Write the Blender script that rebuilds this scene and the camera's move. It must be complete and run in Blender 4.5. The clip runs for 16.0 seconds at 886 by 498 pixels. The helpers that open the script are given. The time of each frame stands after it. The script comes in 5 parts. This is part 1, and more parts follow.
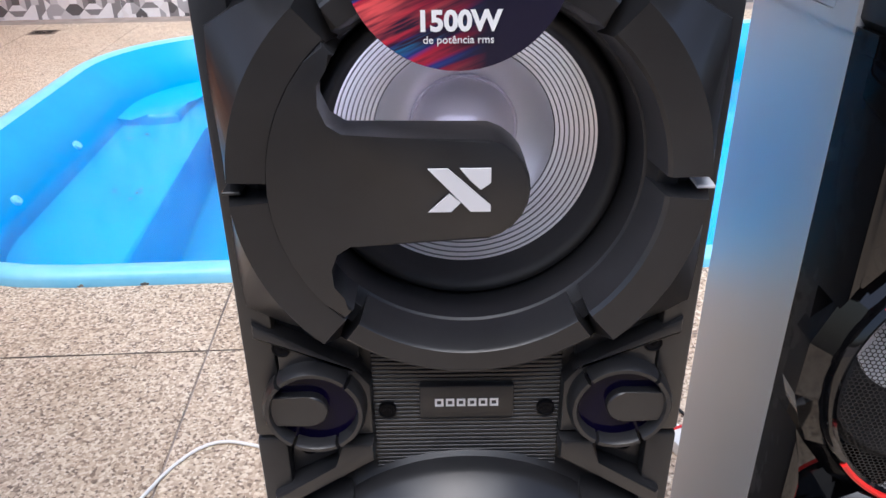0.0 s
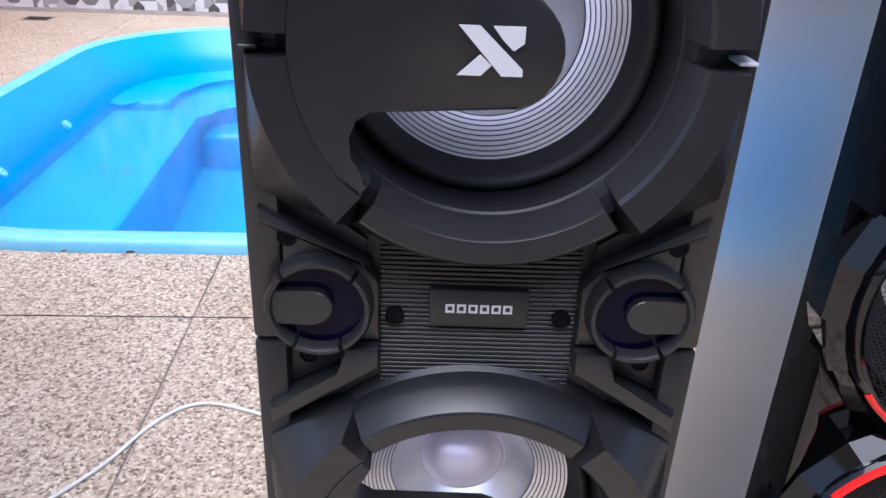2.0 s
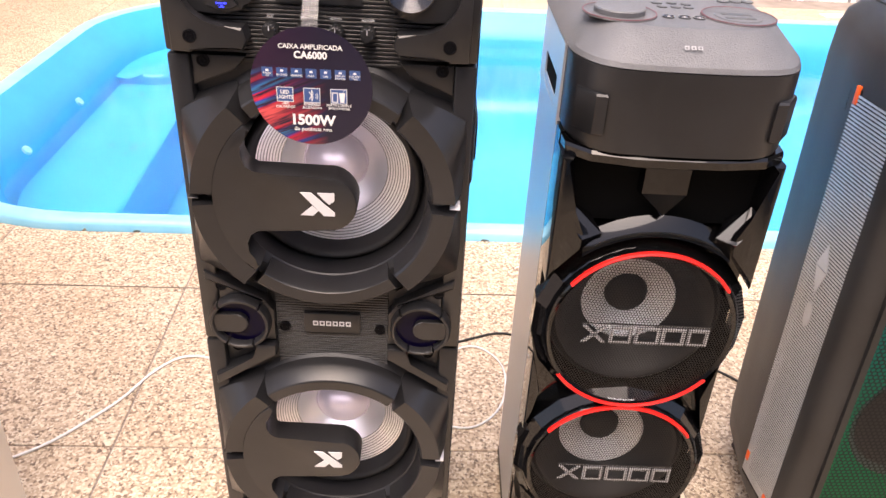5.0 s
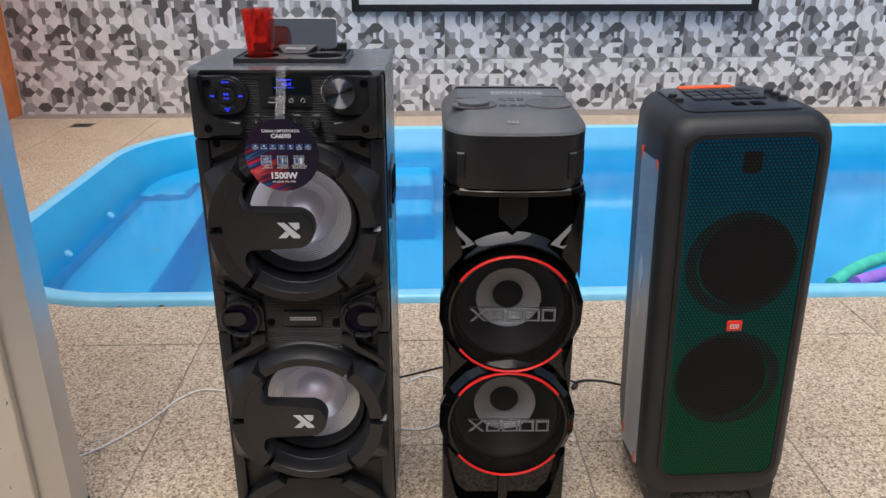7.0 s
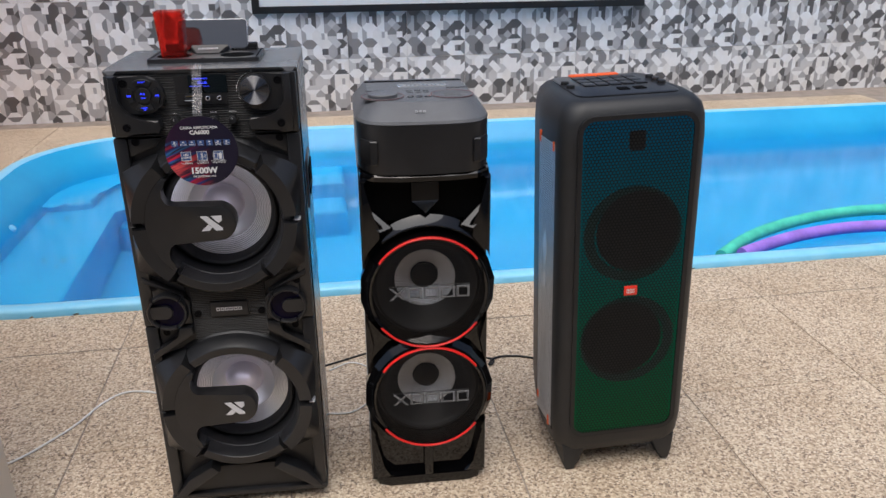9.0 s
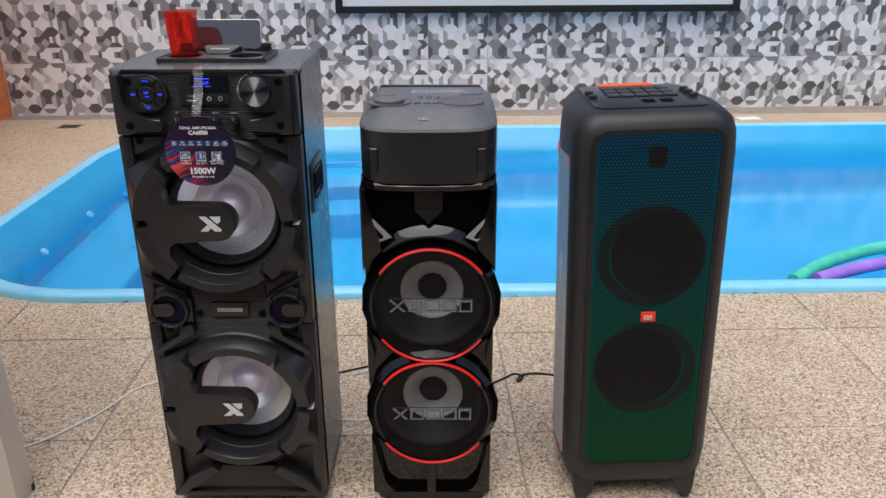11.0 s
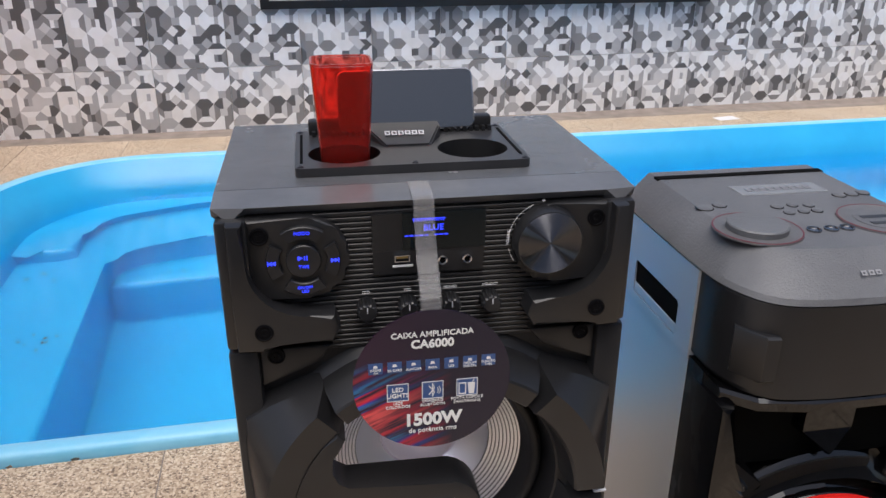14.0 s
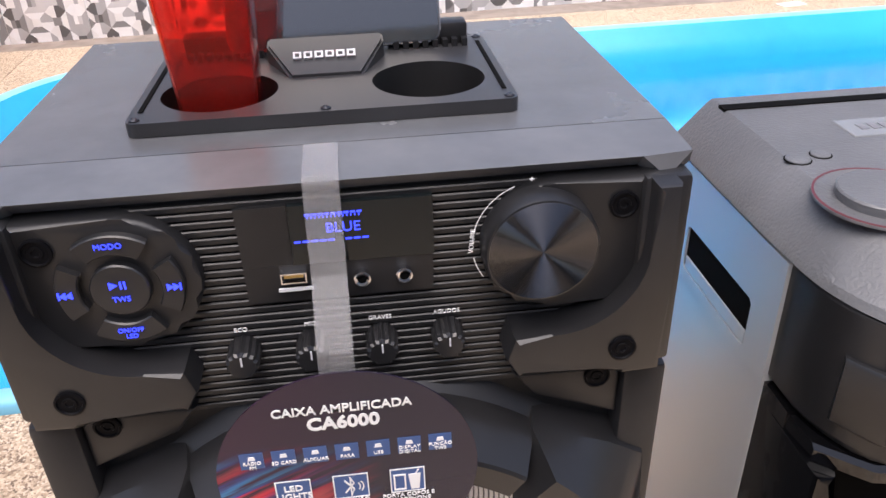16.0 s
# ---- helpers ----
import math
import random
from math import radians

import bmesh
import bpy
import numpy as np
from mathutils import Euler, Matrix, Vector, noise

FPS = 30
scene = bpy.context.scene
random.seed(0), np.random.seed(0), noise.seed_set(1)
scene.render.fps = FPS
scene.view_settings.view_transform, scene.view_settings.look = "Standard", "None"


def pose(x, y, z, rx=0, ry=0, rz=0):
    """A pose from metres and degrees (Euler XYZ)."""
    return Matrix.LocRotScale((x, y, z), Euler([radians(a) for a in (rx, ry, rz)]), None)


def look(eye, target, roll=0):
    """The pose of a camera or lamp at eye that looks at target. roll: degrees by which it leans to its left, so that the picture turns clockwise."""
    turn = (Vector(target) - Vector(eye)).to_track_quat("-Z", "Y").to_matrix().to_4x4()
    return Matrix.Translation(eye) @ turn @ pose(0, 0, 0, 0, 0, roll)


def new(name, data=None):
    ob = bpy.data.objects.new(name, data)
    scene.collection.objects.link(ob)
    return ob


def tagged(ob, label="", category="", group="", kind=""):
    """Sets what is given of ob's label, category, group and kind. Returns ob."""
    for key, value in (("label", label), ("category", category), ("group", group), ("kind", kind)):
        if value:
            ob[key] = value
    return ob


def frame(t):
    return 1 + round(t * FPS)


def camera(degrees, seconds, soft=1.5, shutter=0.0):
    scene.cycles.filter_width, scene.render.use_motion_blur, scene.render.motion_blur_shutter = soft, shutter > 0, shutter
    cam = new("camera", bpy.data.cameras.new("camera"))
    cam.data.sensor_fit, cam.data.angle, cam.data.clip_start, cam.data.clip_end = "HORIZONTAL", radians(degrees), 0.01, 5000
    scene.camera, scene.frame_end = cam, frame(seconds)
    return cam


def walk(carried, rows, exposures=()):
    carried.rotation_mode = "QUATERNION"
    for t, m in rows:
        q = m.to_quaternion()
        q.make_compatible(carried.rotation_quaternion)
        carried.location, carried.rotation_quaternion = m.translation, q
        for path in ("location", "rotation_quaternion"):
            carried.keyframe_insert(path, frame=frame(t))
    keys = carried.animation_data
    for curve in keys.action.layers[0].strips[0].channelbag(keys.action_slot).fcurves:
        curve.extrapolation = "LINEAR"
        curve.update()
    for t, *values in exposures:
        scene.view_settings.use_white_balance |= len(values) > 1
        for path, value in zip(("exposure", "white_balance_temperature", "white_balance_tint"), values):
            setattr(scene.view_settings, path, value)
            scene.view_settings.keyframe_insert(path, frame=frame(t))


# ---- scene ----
cam = camera(59.5, 16.0)
PATH = [
    (0, (-0.022, -0.584, 1.047), (-0.017, 1.185, 0.114), -0.8),
    (0.5, (-0.031, -0.628, 0.938), (-0.024, 1.13, -0.015), -0.3),
    (1, (-0.033, -0.648, 0.876), (-0.001, 1.044, -0.19), 0.9),
    (1.5, (-0.019, -0.611, 0.983), (0.019, 1.103, -0.046), 1.1),
    (2, (-0.05, -0.603, 0.928), (-0.003, 1.194, 0.052), 2.4),
    (2.5, (-0.067, -0.529, 0.779), (0.009, 1.311, -0.001), 3.4),
    (3, (-0.029, -0.439, 0.756), (0.107, 1.421, 0.033), 3.5),
    (3.5, (-0.006, -0.402, 0.735), (0.168, 1.457, 0.019), 3.4),
    (4, (0.002, -0.506, 0.905), (0.177, 1.245, -0.046), 4.4),
    (4.5, (0.032, -0.735, 1.203), (0.204, 0.948, 0.137), 3.0),
    (5, (0.149, -0.994, 1.321), (0.184, 0.718, 0.289), 3.1),
    (5.2, (0.167, -1.102, 1.341), (0.191, 0.652, 0.38), 3.1),
    (7.3, (0.331, -1.655, 1.412), (0.35, 0.198, 0.658), -0.6),
    (7.5, (0.315, -1.679, 1.402), (0.369, 0.168, 0.637), -0.5),
    (8, (0.273, -1.758, 1.395), (0.402, 0.086, 0.631), -0.8),
    (8.5, (0.29, -1.768, 1.41), (0.488, 0.076, 0.661), -0.8),
    (8.7, (0.291, -1.759, 1.417), (0.521, 0.079, 0.664), -0.5),
    (10.8, (0.558, -1.689, 1.409), (0.585, 0.163, 0.656), 0.2),
    (11, (0.532, -1.68, 1.415), (0.513, 0.174, 0.664), -0.2),
    (11.5, (0.369, -1.598, 1.409), (0.268, 0.255, 0.663), -1.0),
    (12, (0.188, -1.44, 1.422), (0.043, 0.415, 0.686), -1.9),
    (12.5, (0.065, -1.258, 1.4), (-0.127, 0.599, 0.682), -3.4),
    (13, (0.021, -1.055, 1.414), (-0.025, 0.801, 0.67), -2.1),
    (13.5, (-0.071, -0.853, 1.415), (0.163, 0.98, 0.652), -1.3),
    (14, (-0.106, -0.685, 1.393), (0.204, 1.129, 0.609), 0.2),
    (14.5, (-0.039, -0.526, 1.351), (0.212, 1.281, 0.531), 2.0),
    (15, (-0.005, -0.433, 1.32), (0.215, 1.334, 0.408), 2.4),
    (15.5, (-0.028, -0.385, 1.317), (0.174, 1.348, 0.34), 0.9),
    (16, (0.017, -0.388, 1.331), (0.197, 1.323, 0.311), -1.9),
]
EXPOSURES = [(0.0, 0.5, 5700, 12), (1.0, 0.5, 5500, 12), (1.5, 0.5, 5560, 14), (2.0, 0.56, 5360, 15), (2.5, 0.66, 5230, 17), (2.8, 0.76, 5230, 17), (3.0, 0.92, 5330, 16), (3.2, 1.55, 6400, 12), (3.5, 2.82, 7250, 12), (4.0, 2.5, 7550, 13), (4.5, 1.85, 7500, 21), (5.0, 1.05, 7200, 21), (5.4, 0.35, 6600, 13), (7.3, -0.22, 6230, 10), (13.0, -0.12, 6230, 10), (14.5, 0.06, 6330, 13), (16.0, 0.62, 6400, 16)]
walk(cam, [(t, look(eye, target, roll)) for t, eye, target, roll in PATH], EXPOSURES)

# ---- daylight: a bright overcast sky ----
SUN_EL, SUN_AZ = radians(72), radians(200)
world = bpy.data.worlds.new("world")
scene.world = world
world.use_nodes = True
wn = world.node_tree.nodes
sky = wn.new("ShaderNodeTexSky")
sky.sky_type = "NISHITA"
sky.sun_disc = False
sky.sun_elevation, sky.sun_rotation = SUN_EL, SUN_AZ
sky.air_density, sky.dust_density, sky.ozone_density = 1.0, 4.0, 0.6
world.node_tree.links.new(sky.outputs[0], wn["Background"].inputs[0])
wn["Background"].inputs[1].default_value = 0.15
sun = new("sun", bpy.data.lights.new("sun", "SUN"))
sun.data.energy, sun.data.angle, sun.data.color = 2.4, radians(60), (1.0, 0.96, 0.9)
sun_way = Vector((math.sin(SUN_AZ) * math.cos(SUN_EL), math.cos(SUN_AZ) * math.cos(SUN_EL), math.sin(SUN_EL)))
sun.matrix_world = look((0, 0, 0), -sun_way) @ Matrix()
sun.location = (0, 3, 6)


# ---- materials ----
def material(name, colour, rough=0.5, metal=0.0, **more):
    m = bpy.data.materials.new(name)
    m.use_nodes = True
    b = m.node_tree.nodes["Principled BSDF"]
    b.inputs["Base Color"].default_value = (*colour, 1)
    b.inputs["Roughness"].default_value, b.inputs["Metallic"].default_value = rough, metal
    for key, value in more.items():
        b.inputs[key.replace("_", " ")].default_value = value
    return m


def nodes(m):
    return m.node_tree.nodes, m.node_tree.links, m.node_tree.nodes["Principled BSDF"]


def coords(m, kind="Object", scale=(1, 1, 1)):
    n, l, b = nodes(m)
    c, mp = n.new("ShaderNodeTexCoord"), n.new("ShaderNodeMapping")
    mp.inputs["Scale"].default_value = scale
    l.new(c.outputs[kind], mp.inputs[0])
    return mp.outputs[0]


def noise_at(m, vec, scale, detail=4.0, rough=0.6):
    n, l, b = nodes(m)
    t = n.new("ShaderNodeTexNoise")
    t.inputs["Scale"].default_value, t.inputs["Detail"].default_value, t.inputs["Roughness"].default_value = scale, detail, rough
    l.new(vec, t.inputs["Vector"])
    return t.outputs["Fac"]


def ramp(m, fac, stops):
    n, l, b = nodes(m)
    r = n.new("ShaderNodeValToRGB")
    e = r.color_ramp.elements
    while len(e) < len(stops):
        e.new(0.5)
    for el, (p, c) in zip(e, stops):
        el.position, el.color = p, (*c, 1) if len(c) == 3 else c
    l.new(fac, r.inputs[0])
    return r.outputs[0]


def blend(m, fac, a, b_, kind="MIX"):
    n, l, b = nodes(m)
    x = n.new("ShaderNodeMix")
    x.data_type, x.blend_type = "RGBA", kind
    if isinstance(fac, float):
        x.inputs[0].default_value = fac
    else:
        l.new(fac, x.inputs[0])
    for sock, v in ((x.inputs[6], a), (x.inputs[7], b_)):
        if isinstance(v, tuple):
            sock.default_value = (*v, 1)
        else:
            l.new(v, sock)
    return x.outputs[2]


def bump(m, fac, strength=0.3, distance=0.001):
    n, l, b = nodes(m)
    x = n.new("ShaderNodeBump")
    x.inputs["Strength"].default_value, x.inputs["Distance"].default_value = strength, distance
    l.new(fac, x.inputs["Height"])
    l.new(x.outputs[0], b.inputs["Normal"])


def rough_var(m, fac, lo, hi):
    n, l, b = nodes(m)
    x = n.new("ShaderNodeMapRange")
    x.inputs["To Min"].default_value, x.inputs["To Max"].default_value = lo, hi
    l.new(fac, x.inputs[0])
    l.new(x.outputs[0], b.inputs["Roughness"])


def plastic(name, colour, rough, grain=900.0, strength=0.25, dust=0.02):
    m = material(name, colour, rough)
    n, l, b = nodes(m)
    v = coords(m)
    fine, wide = noise_at(m, v, grain, 2), noise_at(m, v, 9.0, 5)
    lighter = tuple(min(1.0, c * 1.5 + dust) for c in colour)
    l.new(blend(m, ramp(m, wide, [(0.35, (0, 0, 0)), (0.8, (1, 1, 1))]), colour, lighter), b.inputs["Base Color"])
    rough_var(m, wide, rough - 0.06, rough + 0.1)
    if strength:
        bump(m, fine, strength, 0.0004)
    return m


BLACK = plastic("black_plastic", (0.0105, 0.0105, 0.0115), 0.38, 1400, 0.2, 0.004)
BLACK_SATIN = plastic("black_satin_plastic", (0.0125, 0.0125, 0.0135), 0.29, 1600, 0.12, 0.004)
TRAY_BLACK = plastic("satin_tray_plastic", (0.026, 0.026, 0.028), 0.32, 1500, 0.12, 0.004)
BLACK_DEEP = plastic("black_rubber", (0.007, 0.007, 0.0075), 0.55, 800, 0.15, 0.002)
GLOSS = material("black_gloss", (0.003, 0.003, 0.0035), 0.04, 0.0, Specular_IOR_Level=0.5)
GREY_GRAIN = plastic("grained_grey_plastic", (0.1, 0.102, 0.107), 0.4, 520, 0.0, 0.006)
bump(GREY_GRAIN, noise_at(GREY_GRAIN, coords(GREY_GRAIN), 330, 3), 0.8, 0.0012)
VINYL = plastic("black_vinyl_board", (0.085, 0.088, 0.094), 0.24, 700, 0.0, 0.006)
bump(VINYL, noise_at(VINYL, coords(VINYL, "Object", (6, 60, 60)), 9.0, 4), 0.3, 0.0004)
# base lightened to grey to stand for the sky's sheen on the lip
LIP_SHEEN = plastic("sheen_lightened_lip", (0.1, 0.102, 0.108), 0.2, 1600, 0.05, 0.004)
CHROME = material("chrome", (0.7, 0.7, 0.72), 0.15, 1.0)
SILVER = material("silver_print", (0.62, 0.62, 0.64), 0.35)
WHITE = material("white_print", (0.8, 0.8, 0.8), 0.5)
SCREW = material("dark_steel", (0.08, 0.08, 0.085), 0.3, 1.0)
# near-black colour that stands for the shade inside openings
OPENING_SHADE = material("opening_shade_black", (0.004, 0.004, 0.004), 0.8, 0.0, Specular_IOR_Level=0.05)
RED = material("red_trim", (0.75, 0.02, 0.015), 0.35)
ORANGE = material("orange_plastic", (0.85, 0.12, 0.015), 0.4)
BADGE = material("red_badge", (0.8, 0.04, 0.02), 0.35)


def led(name, colour, strength):
    return material(name, (0.01, 0.01, 0.02), 0.4, 0.0, Emission_Color=(*colour, 1), Emission_Strength=strength)


BLUE_LED = led("blue_display_glow", (0.03, 0.05, 1.0), 2.2)

# polished granite-chip floor slabs
STONE = material("granite_chip_slab", (0.5, 0.44, 0.38), 0.5)
n, l, b = nodes(STONE)
v = coords(STONE)
vor = n.new("ShaderNodeTexVoronoi")
vor.inputs["Scale"].default_value = 180
l.new(v, vor.inputs["Vector"])
sep = n.new("ShaderNodeSeparateColor")
l.new(vor.outputs["Color"], sep.inputs[0])
chips = ramp(STONE, sep.outputs[0], [(0.0, (0.17, 0.125, 0.095)), (0.13, (0.33, 0.25, 0.18)), (0.34, (0.53, 0.42, 0.31)), (0.62, (0.65, 0.54, 0.405)), (1.0, (0.86, 0.785, 0.645))])
wide = noise_at(STONE, v, 3.0, 5)
info = n.new("ShaderNodeObjectInfo")
tone = blend(STONE, ramp(STONE, wide, [(0.3, (0, 0, 0)), (0.75, (1, 1, 1))]), (0.80, 0.74, 0.67), (1.0, 0.98, 0.96))
tone2 = blend(STONE, info.outputs["Random"], (0.93, 0.92, 0.9), (1.0, 1.0, 1.0))
l.new(blend(STONE, 1.0, blend(STONE, 1.0, chips, tone, "MULTIPLY"), tone2, "MULTIPLY"), b.inputs["Base Color"])
rough_var(STONE, wide, 0.45, 0.65)
bump(STONE, vor.outputs["Distance"], 0.25, 0.002)
GROUT = plastic("grey_grout", (0.24, 0.2, 0.17), 0.85, 300, 0.4, 0.03)

POOL = material("blue_fibreglass", (0.05, 0.42, 0.80), 0.25)
n, l, b = nodes(POOL)
v = coords(POOL)
l.new(blend(POOL, ramp(POOL, noise_at(POOL, v, 1.6, 5), [(0.3, (0, 0, 0)), (0.7, (1, 1, 1))]), (0.012, 0.33, 0.66), (0.022, 0.4, 0.735)), b.inputs["Base Color"])
bump(POOL, noise_at(POOL, v, 60, 3), 0.08, 0.002)
RIM = material("pale_blue_fibreglass", (0.22, 0.62, 0.88), 0.3)
n, l, b = nodes(RIM)
v = coords(RIM)
l.new(blend(RIM, ramp(RIM, noise_at(RIM, v, 6, 6), [(0.35, (0, 0, 0)), (0.8, (1, 1, 1))]), (0.2, 0.6, 0.87), (0.32, 0.7, 0.92)), b.inputs["Base Color"])
CHIP = plastic("bare_grey_fibre", (0.1, 0.11, 0.11), 0.8, 200, 0.3, 0.02)
WATER = material("pool_water", (0.88, 0.97, 1.0), 0.13, 0.0, Transmission_Weight=1.0, IOR=1.33)
n, l, b = nodes(WATER)
bump(WATER, noise_at(WATER, coords(WATER, "Object", (1, 1.6, 1)), 7.0, 3), 0.05, 0.02)

GREYS = []
for k, c in enumerate([(0.93, 0.92, 0.9), (0.86, 0.845, 0.82), (0.64, 0.63, 0.62), (0.46, 0.455, 0.455), (0.27, 0.263, 0.26), (0.125, 0.12, 0.12)]):
    m = material("printed_grey", c, 0.35)
    n, l, b = nodes(m)
    nz = noise_at(m, coords(m, "Object"), 9, 6)
    l.new(blend(m, nz, tuple(x * 0.8 for x in c), tuple(min(1, x * 1.12) for x in c)), b.inputs["Base Color"])
    GREYS.append(m)

PLASTER = plastic("cream_plaster", (0.62, 0.54, 0.42), 0.8, 60, 0.4, 0.02)
n, l, b = nodes(PLASTER)
v = coords(PLASTER, "Object", (1, 1, 0.6))
pits = ramp(PLASTER, noise_at(PLASTER, v, 55, 3, 0.7), [(0.66, (0, 0, 0)), (0.7, (1, 1, 1))])
l.new(blend(PLASTER, pits, blend(PLASTER, noise_at(PLASTER, v, 7, 5), (0.56, 0.48, 0.37), (0.68, 0.6, 0.48)), (0.2, 0.15, 0.1)), b.inputs["Base Color"])
TEXTURED = material("brushed_texture_paint", (0.34, 0.28, 0.21), 0.8)
n, l, b = nodes(TEXTURED)
v = coords(TEXTURED, "Object", (26, 26, 5))
tx = noise_at(TEXTURED, v, 2.5, 5, 0.65)
l.new(blend(TEXTURED, ramp(TEXTURED, tx, [(0.35, (0, 0, 0)), (0.65, (1, 1, 1))]), (0.28, 0.23, 0.17), (0.38, 0.32, 0.24)), b.inputs["Base Color"])
bump(TEXTURED, tx, 0.9, 0.006)
ORANGE_WALL = plastic("orange_wall_paint", (0.80, 0.22, 0.06), 0.7, 120, 0.3, 0.02)
# neutral grey of an unseen wall, chosen for reflections in the black fronts
UNSEEN_WALL = plastic("slate_grey_unseen_wall", (0.2, 0.215, 0.24), 0.75, 120, 0.3, 0.02)
INNER = plastic("pale_wall_paint", (0.62, 0.58, 0.52), 0.8, 120, 0.3, 0.02)
ALU = material("brushed_aluminium", (0.62, 0.63, 0.65), 0.38, 1.0)
n, l, b = nodes(ALU)
rough_var(ALU, noise_at(ALU, coords(ALU, "Object", (300, 300, 2)), 2, 3), 0.3, 0.46)


# ---- mesh helpers ----
def part(name, bm, mat, parent=None, label="", smooth=False):
    me = bpy.data.meshes.new(name)
    if isinstance(bm, bmesh.types.BMesh):
        bmesh.ops.recalc_face_normals(bm, faces=bm.faces[:])
        bm.to_mesh(me)
        bm.free()
    else:
        me.from_pydata(bm[0], [], bm[1])
    for x in mat if isinstance(mat, (list, tuple)) else [mat]:
        me.materials.append(x)
    if smooth:
        me.shade_smooth()
        me.set_sharp_from_angle(angle=radians(smooth if smooth is not True else 35))
    ob = new(name, me)
    if parent:
        ob.parent = parent
    if label:
        tagged(ob, label)
    return ob


def thing(name, label, category, where=(0, 0, 0), yaw=0.0, group="", kind=""):
    ob = new(name)
    ob.matrix_world = pose(*where, 0, 0, yaw)
    ob.empty_display_size = 0.05
    return tagged(ob, label, category, group, kind)


def box(bm, x0, x1, y0, y1, z0, z1, bevel=0.0, seg=2):
    vs = [bm.verts.new(c) for c in ((x0, y0, z0), (x1, y0, z0), (x1, y1, z0), (x0, y1, z0), (x0, y0, z1), (x1, y0, z1), (x1, y1, z1), (x0, y1, z1))]
    fs = [bm.faces.new([vs[i] for i in f]) for f in ((3, 2, 1, 0), (4, 5, 6, 7), (0, 1, 5, 4), (1, 2, 6, 5), (2, 3, 7, 6), (3, 0, 4, 7))]
    if bevel:
        es = {e for f in fs for e in f.edges}
        bmesh.ops.bevel(bm, geom=list(es), offset=bevel, segments=seg, affect="EDGES", profile=0.5)
    return bm


def boxed(*args, **kw):
    return box(bmesh.new(), *args, **kw)


def prism(bm, poly, y0, y1, bevel=0.0, taper=0.0, seg=2):
    """A plate: the outline (x, z) from depth y0 (front) to y1; taper draws the front outline in towards its middle."""
    cx, cz = sum(p[0] for p in poly) / len(poly), sum(p[1] for p in poly) / len(poly)
    f = [bm.verts.new((x + (cx - x) * taper, y0, z + (cz - z) * taper)) for x, z in poly]
    k = [bm.verts.new((x, y1, z)) for x, z in poly]
    front = bm.faces.new(f)
    bm.faces.new(k[::-1])
    for i in range(len(poly)):
        j = (i + 1) % len(poly)
        bm.faces.new((f[i], k[i], k[j], f[j]))
    if bevel:
        bmesh.ops.bevel(bm, geom=list(front.edges), offset=bevel, segments=seg, affect="EDGES", profile=0.5)
    return bm


def plated(poly, y0, y1, **kw):
    return prism(bmesh.new(), poly, y0, y1, **kw)


def lathe(bm, prof, cx, cz, a0=0.0, a1=360.0, n=64, ends=True):
    """Turns the profile (radius, y) round the line along y through (cx, cz), from a0 to a1 degrees."""
    full = abs(a1 - a0) >= 359.9
    steps = n if full else n + 1
    rows = []
    for i in range(steps):
        a = radians(a0 + (a1 - a0) * i / n)
        rows.append([bm.verts.new((cx + r * math.cos(a), y, cz + r * math.sin(a))) for r, y in prof])
    for i in range(n):
        p, q = rows[i], rows[(i + 1) % steps]
        for k in range(len(prof) - 1):
            bm.faces.new((p[k], q[k], q[k + 1], p[k + 1]))
    if not full and ends and len(prof) > 2:
        bm.faces.new(rows[0])
        bm.faces.new(rows[-1][::-1])
    return bm


def turned(prof, cx, cz, **kw):
    return lathe(bmesh.new(), prof, cx, cz, **kw)


def disc(cx, cz, r, y0, y1, n=32, bevel=0.0):
    return plated([(cx + r * math.cos(i * math.tau / n), cz + r * math.sin(i * math.tau / n)) for i in range(n)], y0, y1, bevel=bevel)


def rounded(x0, x1, z0, z1, r, n=6):
    out = []
    for cx, cz, a in ((x1 - r, z0 + r, -90), (x1 - r, z1 - r, 0), (x0 + r, z1 - r, 90), (x0 + r, z0 + r, 180)):
        out += [(cx + r * math.cos(radians(a + 90 * i / n)), cz + r * math.sin(radians(a + 90 * i / n))) for i in range(n + 1)]
    return out


def tube(points, radius, n=8, smooth_it=2):
    """A cable or rod: a round section along a softened line of points."""
    pts = [Vector(p) for p in points]
    for _ in range(smooth_it):
        nxt = [pts[0]]
        for p, q in zip(pts, pts[1:]):
            nxt += [p * 0.75 + q * 0.25, p * 0.25 + q * 0.75]
        pts = nxt + [pts[-1]]
    bm = bmesh.new()
    rings = []
    for i, p in enumerate(pts):
        d = (pts[min(i + 1, len(pts) - 1)] - pts[max(i - 1, 0)]).normalized()
        side = d.cross(Vector((0, 0, 1)))
        side = side.normalized() if side.length > 1e-4 else Vector((1, 0, 0))
        up = side.cross(d)
        rings.append([bm.verts.new(p + radius * (math.cos(a) * side + math.sin(a) * up)) for a in (math.tau * k / n for k in range(n))])
    for p, q in zip(rings, rings[1:]):
        for k in range(n):
            bm.faces.new((p[k], p[(k + 1) % n], q[(k + 1) % n], q[k]))
    bm.faces.new(rings[0])
    bm.faces.new(rings[-1][::-1])
    return bm


